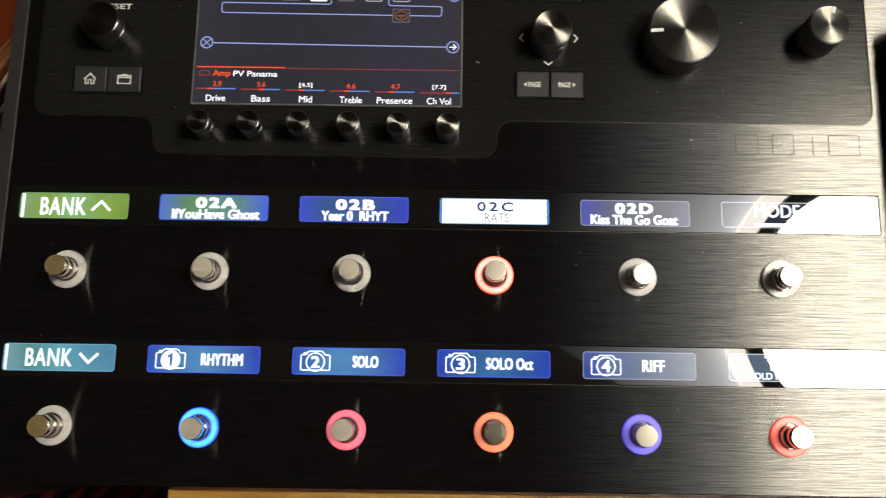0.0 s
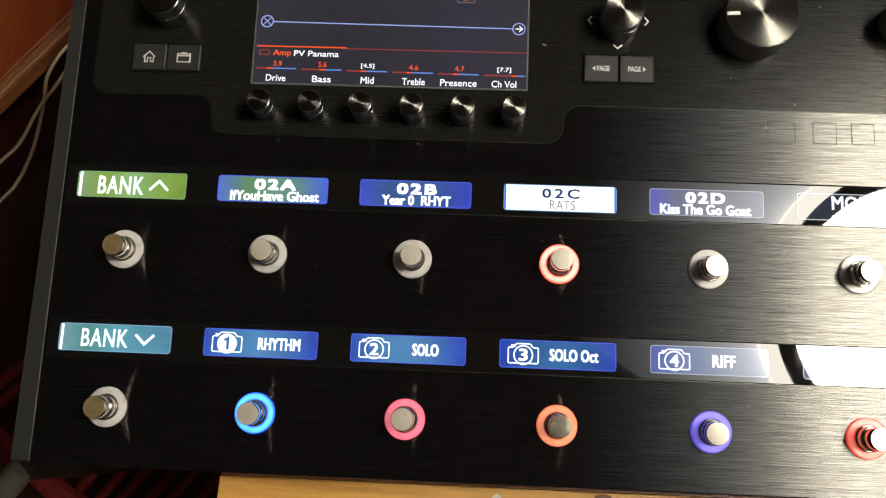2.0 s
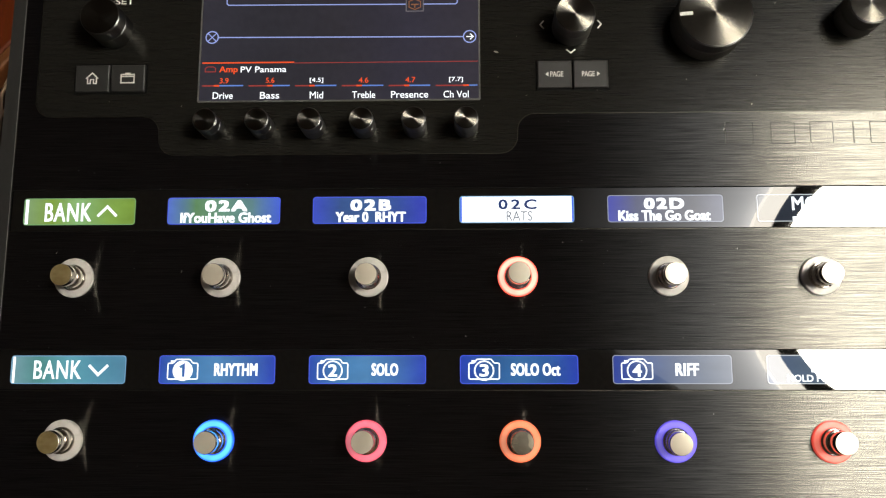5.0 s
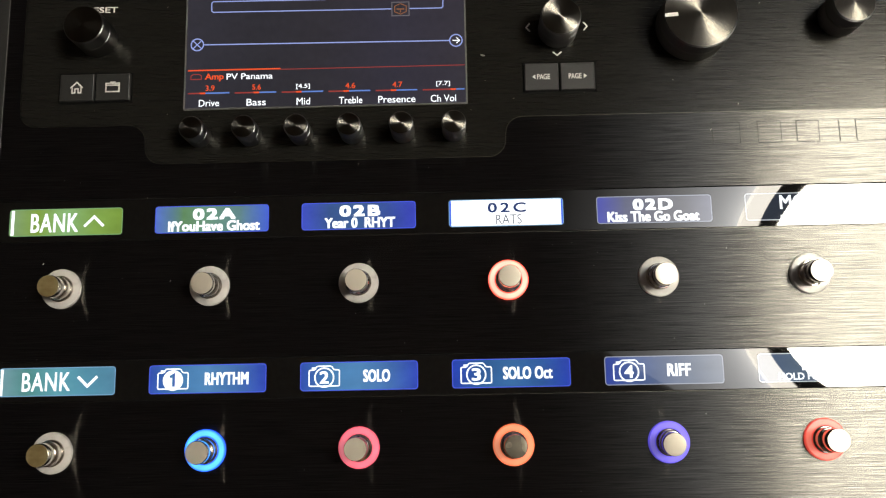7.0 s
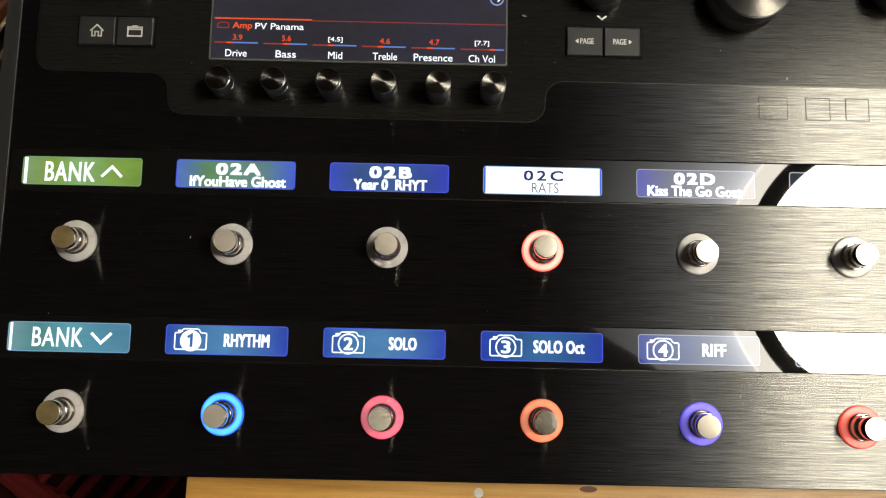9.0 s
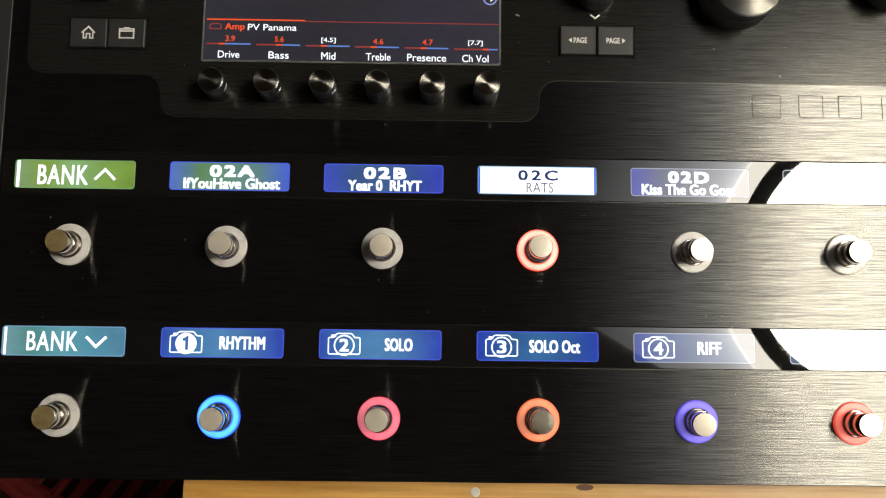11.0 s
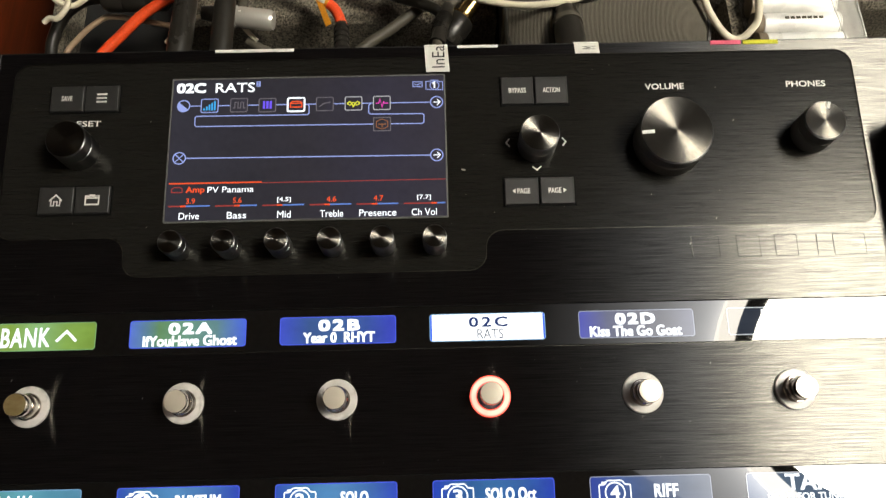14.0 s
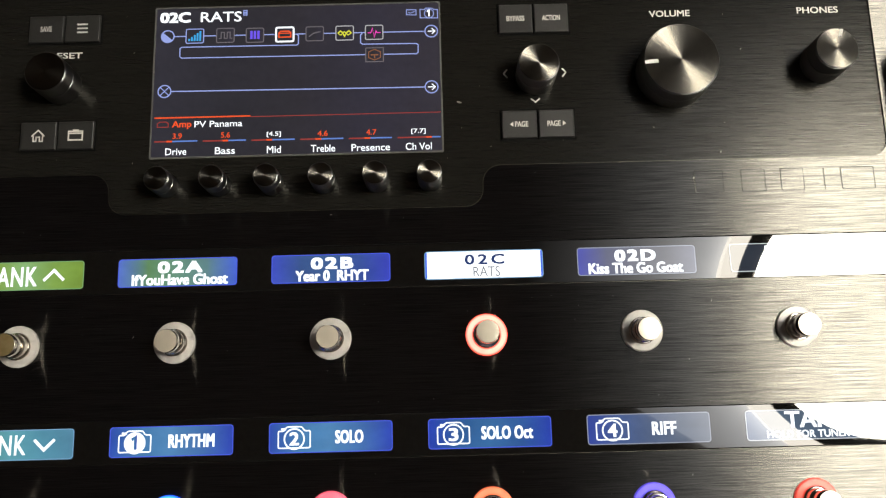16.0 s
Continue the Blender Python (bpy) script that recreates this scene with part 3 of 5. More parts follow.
def camera_icon(ob, x, y0, y1, number, filled):
    cx, cy = x + 0.204 * W_D, (y0 + y1) / 2 - 0.0002
    w, h = 0.0142, 0.0084
    pts = [(cx - w / 2, cy - h / 2), (cx + w / 2, cy - h / 2), (cx + w / 2, cy + h / 2 - 0.001), (cx + 0.0046, cy + h / 2 - 0.001), (cx + 0.0034, cy + h / 2 + 0.0008), (cx - 0.0034, cy + h / 2 + 0.0008), (cx - 0.0046, cy + h / 2 - 0.001), (cx - w / 2, cy + h / 2 - 0.001)]
    soft_pts = []
    for k, p in enumerate(pts):
        a, c, b = Vector(pts[k - 1]), Vector(p), Vector(pts[(k + 1) % len(pts)])
        soft_pts += [tuple(c + (a - c).normalized() * 0.0006), tuple(c + ((a - c).normalized() + (b - c).normalized()) * 0.00018), tuple(c + (b - c).normalized() * 0.0006)]
    part("camera_outline", stroke(soft_pts + soft_pts[:1], 0.00062, -0.0001), M_LETTER, ob)
    part("shutter_mark", box(cx - w / 2 + 0.0012, cx - w / 2 + 0.0034, cy + h / 2 - 0.0006, cy + h / 2 + 0.0003, -0.0002, -0.0001), M_LETTER, ob)
    if filled:
        part("number_disc", prism(ring_points(cx, cy - 0.0003, 0.0048)[:-1], -0.0002, -0.0001), M_LETTER, ob)
        part("lettering", stroke([(cx - 0.0014, cy + 0.0012), (cx + 0.0003, cy + 0.0022), (cx + 0.0003, cy - 0.0031)], 0.0013, -0.00006), M_LCD["blue"], ob)
    else:
        part("number_ring", stroke(ring_points(cx, cy - 0.0003, 0.0044), 0.00072, -0.0001), M_LETTER, ob)
        part("lettering", words(number, cx - 0.0022, cx + 0.0022, cy - 0.0031, cy + 0.0027, -0.00006, 0.035), M_LETTER, ob)


TITLE, LINE = (0.10, 0.53), (0.56, 0.95)
d = display("upper", 0, "green", "lit yellow-green display")
write(*d, "BANK", 0.19, 0.61, 0.17, 0.87, 0.016, M_LETTER, gap=1.1), chevron(*d, 0.665, 0.835, 0.32, 0.68, True)
part("edge_light", box(d[1] + 0.0008, d[1] + 0.0023, d[2] + 0.0004, d[3] - 0.0005, -0.0002, -0.00012), M_LETTER, d[0])
d = display("upper", 1, "teal_green", "lit blue-green display")
write(*d, "02A", 0.33, 0.71, *TITLE, 0.065, M_LETTER, gap=1.22), write(*d, "IfYouHave Ghost", 0.115, 0.925, *LINE, 0.04, M_LETTER)
d = display("upper", 2, "violet_blue", "lit violet-blue display")
write(*d, "02B", 0.33, 0.69, *TITLE, 0.065, M_LETTER, gap=1.22), write(*d, "Year 0  RHYT", 0.2, 0.82, *LINE, 0.04, M_LETTER)
d = display("upper", 3, "white", "bright white display with dark writing")
# added glowing bars: the blue lens bloom at both ends of the white display
for a, b in ((0.0003, 0.0011), (W_D - 0.0011, W_D - 0.0003)):
    part("edge_light", box(d[1] + a, d[1] + b, d[2] + 0.0006, d[3] - 0.0006, -0.0002, -0.00009), glowing("blue_bloom_bar", srgb(64, 104, 225), 1.1), d[0], "blue glowing bar standing in for bloom at the display's end")
write(*d, "02C", 0.34, 0.675, 0.13, 0.50, 0.03, M_NAVY, gap=1.3), write(*d, "RATS", 0.41, 0.635, 0.57, 0.93, 0.0, M_INK)
d = display("upper", 4, "dusk_blue", "lit dusky blue display with the lamp's haze in its colour")
write(*d, "02D", 0.315, 0.665, *TITLE, 0.065, M_LETTER, gap=1.22), write(*d, "Kiss The Go Goat", 0.09, 0.89, *LINE, 0.04, M_LETTER)
d = display("upper", 5, "dark", "dark slate display under the lamp's glare")
write(*d, "MODE", 0.30, 0.72, 0.08, 0.6, 0.02, M_LETTER)
part("writing_bar", box(d[1] + 0.3 * W_D, d[1] + 0.7 * W_D, d[2] + 0.0007, d[2] + 0.0024, -0.0002, -0.0001), M_LETTER, d[0])
d = display("lower", 0, "teal", "lit teal-blue display")
write(*d, "BANK", 0.2, 0.615, 0.17, 0.83, 0.012, M_LETTER, gap=1.1), chevron(*d, 0.68, 0.845, 0.34, 0.68, False)
part("edge_light", box(d[1] + 0.0008, d[1] + 0.0020, d[2] + 0.0004, d[3] - 0.0005, -0.0002, -0.00012), M_LETTER, d[0])
for k, text, u0, u1, colour in ((1, "RHYTHM", 0.475, 0.85, "blue"), (2, "SOLO", 0.535, 0.765, "blue"), (3, "SOLO Oct", 0.43, 0.85, "deep_blue"), (4, "RIFF", 0.525, 0.725, "hazed_blue")):
    d = display("lower", k, colour, "lit blue display with a camera symbol")
    camera_icon(*d, str(k), k == 1)
    write(*d, text, u0, u1, 0.28, 0.72, 0.034, M_LETTER, gap=1.06)
d = display("lower", 5, "slate", "slate-blue display under the lamp's glare")
write(*d, "TAP", 0.32, 0.68, 0.05, 0.60, 0.03, M_LETTER), write(*d, "HOLD FOR TUNER", 0.165, 0.835, 0.68, 0.93, 0.03, M_LETTER)

# footswitches: nickel body, lit ring and plunger
COLOURS = {"upper": ["white", "white", "white", "red", "white", "white"], "lower": ["white", "blue", "pink", "orange", "violet", "dim_red"]}
LED_WORDS = {"white": "unlit milky ring", "red": "bright red lit ring", "blue": "bright blue lit ring", "pink": "pink lit ring", "orange": "orange lit ring", "violet": "violet lit ring", "dim_red": "pale red lit ring"}
ring_bm = annulus(0.0062, 0.0095, -0.0012, 0.0014, 56, 0.0004)
body_bm = lathe([(0.0062, -0.001), (0.0062, 0.0022), (0.0058, 0.0026), (0.0056, 0.0026), (0.0056, 0.0058), (0.0052, 0.0063), (0.0046, 0.0064), (0.0046, 0.008)], 40)
cap_bm = lathe([(0.0046, 0.0078), (0.0050, 0.0082), (0.0052, 0.0088), (0.0052, 0.0135), (0.0051, 0.0139), (0.0049, 0.01405), (0.0047, 0.0138)], 40)
body_me, cap_me = (bpy.data.meshes.new(n) for n in ("switch_body", "plunger"))
top_bm = disc(0.00495, 0.0142, 40, 5)
for v in top_bm.verts:
    v.co.z -= 0.0001 * (v.co.xy.length / 0.00495) ** 4
body_bm.to_mesh(body_me), cap_bm.to_mesh(cap_me)
top_me = {}
for worn, mat in (("plain", M_CAP), ("brass", M_CAP_BRASS), ("darkened", M_CAP_DARKENED)):
    top_me[worn] = bpy.data.meshes.new("plunger_top")
    top_bm.to_mesh(top_me[worn])
    top_me[worn].materials.append(mat)
TOP_WORDS = {"plain": "scuffed, slightly domed top", "brass": "top worn to brass", "darkened": "dirty top, darkened for the black it reflects"}
ring_data = {}
tilt = random.Random(5)
for key, colours in COLOURS.items():
    for k, colour in enumerate(colours):
        sw = part("footswitch", body_me, M_CHROME, device, "nickel-plated round footswitch", True)
        sw.location = (FIRST + SPACING * k, ROW_Y[key], 0)
        worn = "brass" if k == 0 else "darkened" if colour == "orange" else "plain"
        lean = pose(0, 0, 0, tilt.uniform(-1.4, 1.4), -3.2 if colour == "violet" else tilt.uniform(-1.4, 1.4), 0)
        part("plunger", cap_me, M_CHROME, sw, "nickel plunger", True).matrix_local = lean
        part("plunger_top", top_me[worn], None, sw, TOP_WORDS[worn], True).matrix_local = lean
        if colour not in ring_data:
            me = bpy.data.meshes.new("led_ring")
            ring_bm.to_mesh(me)
            me.materials.append(M_LED[colour])
            ring_data[colour] = me
        part("led_ring", ring_data[colour], None, sw, LED_WORDS[colour], True)


# knobs
def knob(x, y, radius, height, label, mark=None):
    r, h = radius, height
    mid = h * 0.52
    ob = part("knob", lathe([(r * 1.0, -0.0008), (r * 1.005, mid - 0.0009), (r * 0.99, mid - 0.0004), (r * 0.94, mid - 0.0002), (r * 0.94, mid + 0.0002), (r * 1.0, mid + 0.0005), (r, h - 0.0007), (r - 0.0005, h - 0.0002)], 56), M_KNOB, device, label, True)
    ob.location = (x, y, 0)
    part("cap", grooved_disc(r - 0.0005, h, 64, 0.00032 if r > 0.012 else 0.00024), M_SPUN, ob, "spun dark metal cap", True)
    if mark is not None:
        a = radians(mark)
        c, s = math.cos(a), math.sin(a)
        r0, r1, w = r * 0.62, r * 0.97, 0.0009 if r > 0.012 else 0.0007
        part("pointer", prism([(r0 * c + w * s, r0 * s - w * c), (r1 * c + w * s, r1 * s - w * c), (r1 * c - w * s, r1 * s + w * c), (r0 * c - w * s, r0 * s + w * c)], h - 0.0001, h + 0.0002), M_WHITE_MARK, ob, "white pointer line")
    return ob


for k in range(6):
    knob(0.0913 + 0.025 * k, 0.0352, 0.0058, 0.014, "small black knob with a spun top")
knob(0.2689, 0.0862, 0.0097, 0.0155, "black selector knob with a spun top")
knob(0.0387, 0.0872, 0.0097, 0.017, "black selector knob with a spun top")
knob(0.3355, 0.0858, 0.0178, 0.0165, "large black volume knob with a spun top", 184)
knob(0.4085, 0.0890, 0.0102, 0.017, "black headphone knob with a spun top", 72)
for x, y, turn in ((0.2545, 0.0877, 90), (0.2828, 0.0877, -90), (0.2684, 0.0738, 180)):
    a = radians(turn)
    pts = [(-0.0022, -0.0008), (0, 0.0010), (0.0022, -0.0008)]
    part("arrow_mark", stroke([(x + math.cos(a) * u - math.sin(a) * v, y + math.sin(a) * u + math.cos(a) * v) for u, v in pts], 0.0007, -0.0004), M_PRINT, device)
for text, x0, x1, y0, y1 in (("VOLUME", 0.3266, 0.3468, 0.1156, 0.1190), ("PHONES", 0.3998, 0.4203, 0.1156, 0.1190), ("PRESET", 0.0285, 0.0478, 0.1012, 0.1043)):
    part("lettering", words(text, x0, x1, y0, y1, -0.0004, 0.024), M_PRINT, device)


# push buttons, two in each frame
def button_pair(x0, x1, y0, y1, marks):
    fr = part("button_frame", box(x0 - 0.0010, x1 + 0.0010, y0 - 0.0010, y1 + 0.0010, -0.001, -0.0003), M_GAP, device, "black recess")
    xm = (x0 + x1) / 2
    for a, b, mark in ((x0, xm - 0.0004, marks[0]), (xm + 0.0004, x1, marks[1])):
        bt = part("button", box(a, b, y0, y1, -0.0006, 0.0012, 0.0005), M_BUTTON, fr, "dark grey push button")
        c, m = (a + b) / 2, (y0 + y1) / 2
        z = 0.00126
        if mark == "menu":
            for dy in (-0.0021, 0, 0.0021):
                part("button_mark", box(c - 0.0026, c + 0.0026, m + dy - 0.0004, m + dy + 0.0004, z - 0.0001, z), M_PRINT, fr)
        elif mark == "home":
            part("button_mark", stroke([(c - 0.0031, m - 0.0002), (c, m + 0.0028), (c + 0.0031, m - 0.0002)], 0.0007, z), M_PRINT, fr)
            part("button_mark", stroke([(c - 0.0022, m + 0.0002), (c - 0.0022, m - 0.0027), (c - 0.0008, m - 0.0027), (c - 0.0008, m - 0.0006), (c + 0.0008, m - 0.0006), (c + 0.0008, m - 0.0027), (c + 0.0022, m - 0.0027), (c + 0.0022, m + 0.0002)], 0.0006, z), M_PRINT, fr)
        elif mark == "amp":
            part("button_mark", stroke([(c - 0.0033, m - 0.0024), (c + 0.0033, m - 0.0024), (c + 0.0033, m + 0.0019), (c - 0.0033, m + 0.0019), (c - 0.0033, m - 0.0024)], 0.0007, z), M_PRINT, fr)
            part("button_mark", box(c - 0.0030, c + 0.0030, m + 0.0006, m + 0.0013, z - 0.0001, z), M_PRINT, fr)
            part("button_mark", box(c - 0.0014, c + 0.0014, m + 0.0022, m + 0.0028, z - 0.0001, z), M_PRINT, fr)
        elif mark == "<":
            part("lettering", words("PAGE", c - 0.0022, c + 0.0042, m - 0.0014, m + 0.0014, z, 0.022), M_PRINT, fr)
            part("button_mark", prism([(c - 0.0046, m), (c - 0.0030, m - 0.0012), (c - 0.0030, m + 0.0012)], z - 0.0001, z), M_PRINT, fr)
        elif mark == ">":
            part("lettering", words("PAGE", c - 0.0044, c + 0.0020, m - 0.0014, m + 0.0014, z, 0.022), M_PRINT, fr)
            part("button_mark", prism([(c + 0.0046, m), (c + 0.0030, m + 0.0012), (c + 0.0030, m - 0.0012)], z - 0.0001, z), M_PRINT, fr)
        else:
            half = 0.0044 if len(mark) > 4 else 0.0028
            part("lettering", words(mark, c - half, c + half, m - 0.0014, m + 0.0014, z, 0.022), M_PRINT, fr)


button_pair(0.2520, 0.2862, 0.1083, 0.1234, ("BYPASS", "ACTION"))
button_pair(0.2515, 0.2862, 0.0542, 0.0682, ("<", ">"))
button_pair(0.0215, 0.0562, 0.1092, 0.1232, ("SAVE", "menu"))
button_pair(0.0212, 0.0562, 0.0543, 0.0682, ("home", "amp"))

# the engraved maker's mark, as plain thin frames: flat dark lines for the grooves
for x0, x1 in ((0.3420, 0.3552), (0.3640, 0.3752), (0.3828, 0.3935), (0.4028, 0.4034), (0.4115, 0.4270)):
    pts = [(x0, 0.0255), (x1, 0.0255), (x1, 0.0360), (x0, 0.0360), (x0, 0.0255)]
    part("engraved_mark", stroke(pts if x1 - x0 > 0.002 else pts[1:3], 0.00024, 0.00012), M_BODY, device, "thin engraved lines")
    # a paler flat line, shifted up and left, draws each groove's lit edge
    glint = [(x - 0.0003, y + 0.0003) for x, y in (pts[0], pts[3], pts[2])] if x1 - x0 > 0.002 else [(x - 0.0003, y) for x, y in pts[1:3]]
    part("engraved_glint", stroke(glint, 0.00012, 0.00013), M_CHAMFER, device, "thin bright line drawn as the lit edge of the engraving")

# main screen
SX, SY, SZ = 0.0825, 0.0487, -0.00005
M_SCREEN = lit("main_screen", [srgb(46, 45, 53), srgb(42, 41, 47), srgb(44, 42, 48), srgb(47, 45, 56), srgb(50, 47, 55)], 1.12, 0.03)
rim = part("screen_rim", plate([rr(SX + 0.0002, SX + 0.1410, SY, SY + 0.0781, 0.0008, 2), rr(SX + 0.0010, SX + 0.1402, SY + 0.0008, SY + 0.0773, 0.0006, 2)], -0.0001, 0.0008), M_SCREEN_RIM, device, "thin grey screen edge")
screen = part("main_screen", prism(rr(SX + 0.0010, SX + 0.1402, SY + 0.0008, SY + 0.0773, 0.0005, 1), -0.0008, -0.00025), M_SCREEN, device, "lit dark colour screen")


def on_screen(text, x0, y0, x1, y1, bold, material):
    part("lettering", words(text, SX + x0 / 1000, SX + x1 / 1000, SY + y0 / 1000, SY + y1 / 1000, SZ, bold), material, screen)


def line(points, width, material, name="screen_line", z=-0.00012):
    return part(name, stroke([(SX + x / 1000, SY + y / 1000) for x, y in points], width / 1000, z), material, screen)


def bar(x0, x1, y0, y1, material, name="screen_bar", z=-0.0001):
    part(name, box(SX + x0 / 1000, SX + x1 / 1000, SY + y0 / 1000, SY + y1 / 1000, z - 0.00005, z), material, screen)


on_screen("02C", 2.7, 69.8, 17.8, 75.4, 0.05, M_LETTER)
on_screen("RATS", 22.7, 69.8, 42.9, 75.2, 0.012, M_LETTER)
bar(43.6, 45.7, 72.9, 75.8, M_LINE)
bar(44.1, 45.2, 73.4, 73.9, M_NAVY, z=-0.00006), bar(44.1, 45.2, 74.7, 75.2, M_NAVY, z=-0.00006)
line([(10.2, 62.6), (132.8, 62.2)], 0.55, M_LINE)
line(ring_points(6.8, 62.7, 3.1), 0.6, M_LINE)
part("input_symbol", prism([(SX + (6.8 + 2.9 * math.cos(a)) / 1000, SY + (62.7 + 2.9 * math.sin(a)) / 1000) for a in [radians(140 + 15 * k) for k in range(13)]], -0.0002, -0.0001), M_LINE, screen)
for cx, colour in ((20.1, M_LINE), (35.1, M_DIM), (49.6, M_DIM), (64.3, M_LETTER), (79.0, M_DIM), (93.7, M_PALE), (108.2, M_PALE)):
    cy = 62.6 if cx < 40 else 62.3
    bar(cx - 4.2, cx + 4.2, cy - 3.5, cy + 3.5, M_SCREEN, "block_field", -0.0001)
    pts = [((x - SX) * 1000, (y - SY) * 1000) for x, y in rr(SX + (cx - 4.3) / 1000, SX + (cx + 4.3) / 1000, SY + (cy - 3.7) / 1000, SY + (cy + 3.7) / 1000, 0.0007, 2)]
    line(pts + pts[:1], 0.9 if cx == 64.3 else 0.5, colour, "block_frame", -0.00008)
for k in range(5):
    bar(16.9 + 1.35 * k, 17.8 + 1.35 * k, 60.0, 61.2 + 1.0 * k, M_CYAN, z=-0.00006)
line([(31.9, 61.0), (33.0, 61.0), (33.0, 64.2), (34.6, 64.2), (34.6, 61.0), (36.0, 61.0), (36.0, 64.2), (37.4, 64.2), (37.4, 61.0), (38.4, 61.0)], 0.5, M_DIM, z=-0.00006)
for k in range(3):
    bar(47.3 + 1.7 * k, 48.5 + 1.7 * k, 60.3, 64.6, M_VIOLET, z=-0.00006)
line([(61.4, 60.9), (67.2, 60.9), (67.2, 63.2), (66.2, 64.0), (62.4, 64.0), (61.4, 63.2), (61.4, 60.9)], 0.7, M_ORANGE, z=-0.00006), bar(61.6, 67.0, 62.7, 63.2, M_ORANGE, z=-0.00005)
line([(76.2, 60.8), (78.2, 62.4), (79.6, 62.9), (81.8, 63.3)], 0.6, M_DIM, z=-0.00006)
line([(90.4, 62.2), (91.6, 63.4), (92.6, 62.6), (93.6, 60.6), (94.8, 62.6), (95.8, 63.4), (97.0, 62.2)], 0.7, M_YELLOW, z=-0.00006)
line([(90.4, 62.2), (91.8, 61.2), (93.6, 63.0), (95.4, 61.2), (97.0, 62.2)], 0.5, M_YELLOW, z=-0.00005)
line([(105.0, 62.1), (106.6, 62.1), (107.3, 64.6), (108.3, 59.8), (109.1, 62.9), (109.7, 62.1), (111.4, 62.1)], 0.5, M_PINK, z=-0.00006)
line([(69.0, 62.3), (70.4, 62.2), (71.0, 61.4), (71.0, 57.3), (70.2, 56.6), (13.9, 56.9), (13.0, 56.2), (13.1, 51.9), (14.0, 51.2), (128.8, 50.5), (129.6, 51.2), (129.7, 55.2), (128.9, 55.9), (102.4, 56.2), (101.5, 57.0), (101.5, 61.0), (102.3, 62.0)], 0.55, M_LINE)
bar(104.2, 112.4, 47.1, 53.9, M_SCREEN, "block_field", -0.0001)
line([(104.0, 46.9), (112.6, 46.9), (112.6, 54.1), (104.0, 54.1), (104.0, 46.9)], 0.5, M_DIM, "block_frame", -0.00008)
line([(105.4, 49.0), (108.3, 47.7), (111.2, 49.0), (111.2, 52.0), (108.3, 53.3), (105.4, 52.0), (105.4, 49.0)], 0.5, M_TAN, z=-0.00006)
bar(106.4, 110.2, 50.1, 50.8, M_TAN, z=-0.00006), bar(108.0, 108.6, 48.6, 50.4, M_TAN, z=-0.00005)
for cx, cy in ((136.3, 62.2), (135.8, 33.1)):
    line(ring_points(cx, cy, 3.1), 0.6, M_LINE)
    line([(cx - 1.7, cy), (cx + 1.7, cy)], 0.5, M_LETTER)
    line([(cx + 0.2, cy + 1.5), (cx + 1.8, cy), (cx + 0.2, cy - 1.5)], 0.5, M_LETTER, z=-0.0001)
line(ring_points(6.3, 34.1, 3.1), 0.6, M_LINE)
line([(4.3, 36.1), (8.3, 32.1)], 0.5, M_LINE), line([(8.3, 36.1), (4.3, 32.1)], 0.5, M_LINE, z=-0.0001)
line([(9.5, 34.0), (132.6, 33.1)], 0.6, M_LINE)
line([(124.3, 71.2), (129.0, 71.0), (129.0, 73.7), (124.3, 73.9), (124.3, 71.2)], 0.45, M_LINE)
line([(124.9, 72.6), (126.2, 72.0), (128.4, 72.9)], 0.4, M_LINE, z=-0.0001)
line([(131.0, 69.4), (139.6, 69.1), (139.6, 73.6), (137.6, 73.7), (137.0, 74.4), (133.8, 74.5), (133.2, 73.8), (131.0, 73.9), (131.0, 69.4)], 0.45, M_LINE)
line(ring_points(135.4, 71.6, 2.3), 0.45, M_LINE, z=-0.0001)
line([(134.4, 72.6), (135.4, 73.2), (135.4, 70.0)], 0.8, M_LETTER, "lettering", SZ)
bar(2.0, 48.2, 20.2, 20.9, M_ORANGE), bar(48.2, 140.0, 19.95, 20.35, M_REDLINE)
line([(3.6, 15.9), (8.8, 15.9), (8.8, 17.7), (7.6, 18.5), (4.8, 18.5), (3.6, 17.7), (3.6, 15.9)], 0.5, M_REDLINE)
on_screen("Amp", 10.6, 14.6, 20.0, 18.8, 0.022, M_ORANGE)
on_screen("PV Panama", 21.4, 15.4, 44.4, 18.5, 0.010, M_LETTER)
PARAMS = (("3.9", "Drive", 0.39, 11.1, 15.6, 7.9, 18.0, 9.8), ("5.6", "Bass", 0.56, 34.3, 38.6, 31.6, 41.2, 9.8), ("[4.5]", "Mid", 0.45, 56.2, 63.0, 56.4, 63.1, 9.5), ("4.6", "Treble", 0.46, 80.6, 85.5, 77.4, 89.0, 9.4), ("4.7", "Presence", 0.47, 103.9, 108.8, 96.8, 115.2, 9.4), ("[7.7]", "Ch Vol", 0.77, 125.5, 132.4, 122.7, 135.2, 9.2))
for k, (value, name, share, v0, v1, n0, n1, vy) in enumerate(PARAMS):
    x0 = 2.4 + 23.3 * k
    ly = 8.6 - 0.18 * k
    cut = x0 + 20.6 * share
    bar(x0, cut - 2.2, ly - 0.35, ly + 0.35, M_REDLINE), bar(cut - 2.2, cut + 0.6, ly - 0.4, ly + 0.4, M_ORANGE), bar(cut + 0.6, x0 + 20.6, ly - 0.35, ly + 0.35, M_BLUEBAR)
    on_screen(value, v0, vy, v1, vy + 2.8, 0.012, M_LETTER if "[" in value else M_ORANGE)
    on_screen(name, n0, 1.7 - 0.07 * k, n1, 5.2 - 0.05 * k, 0.008, M_LETTER)

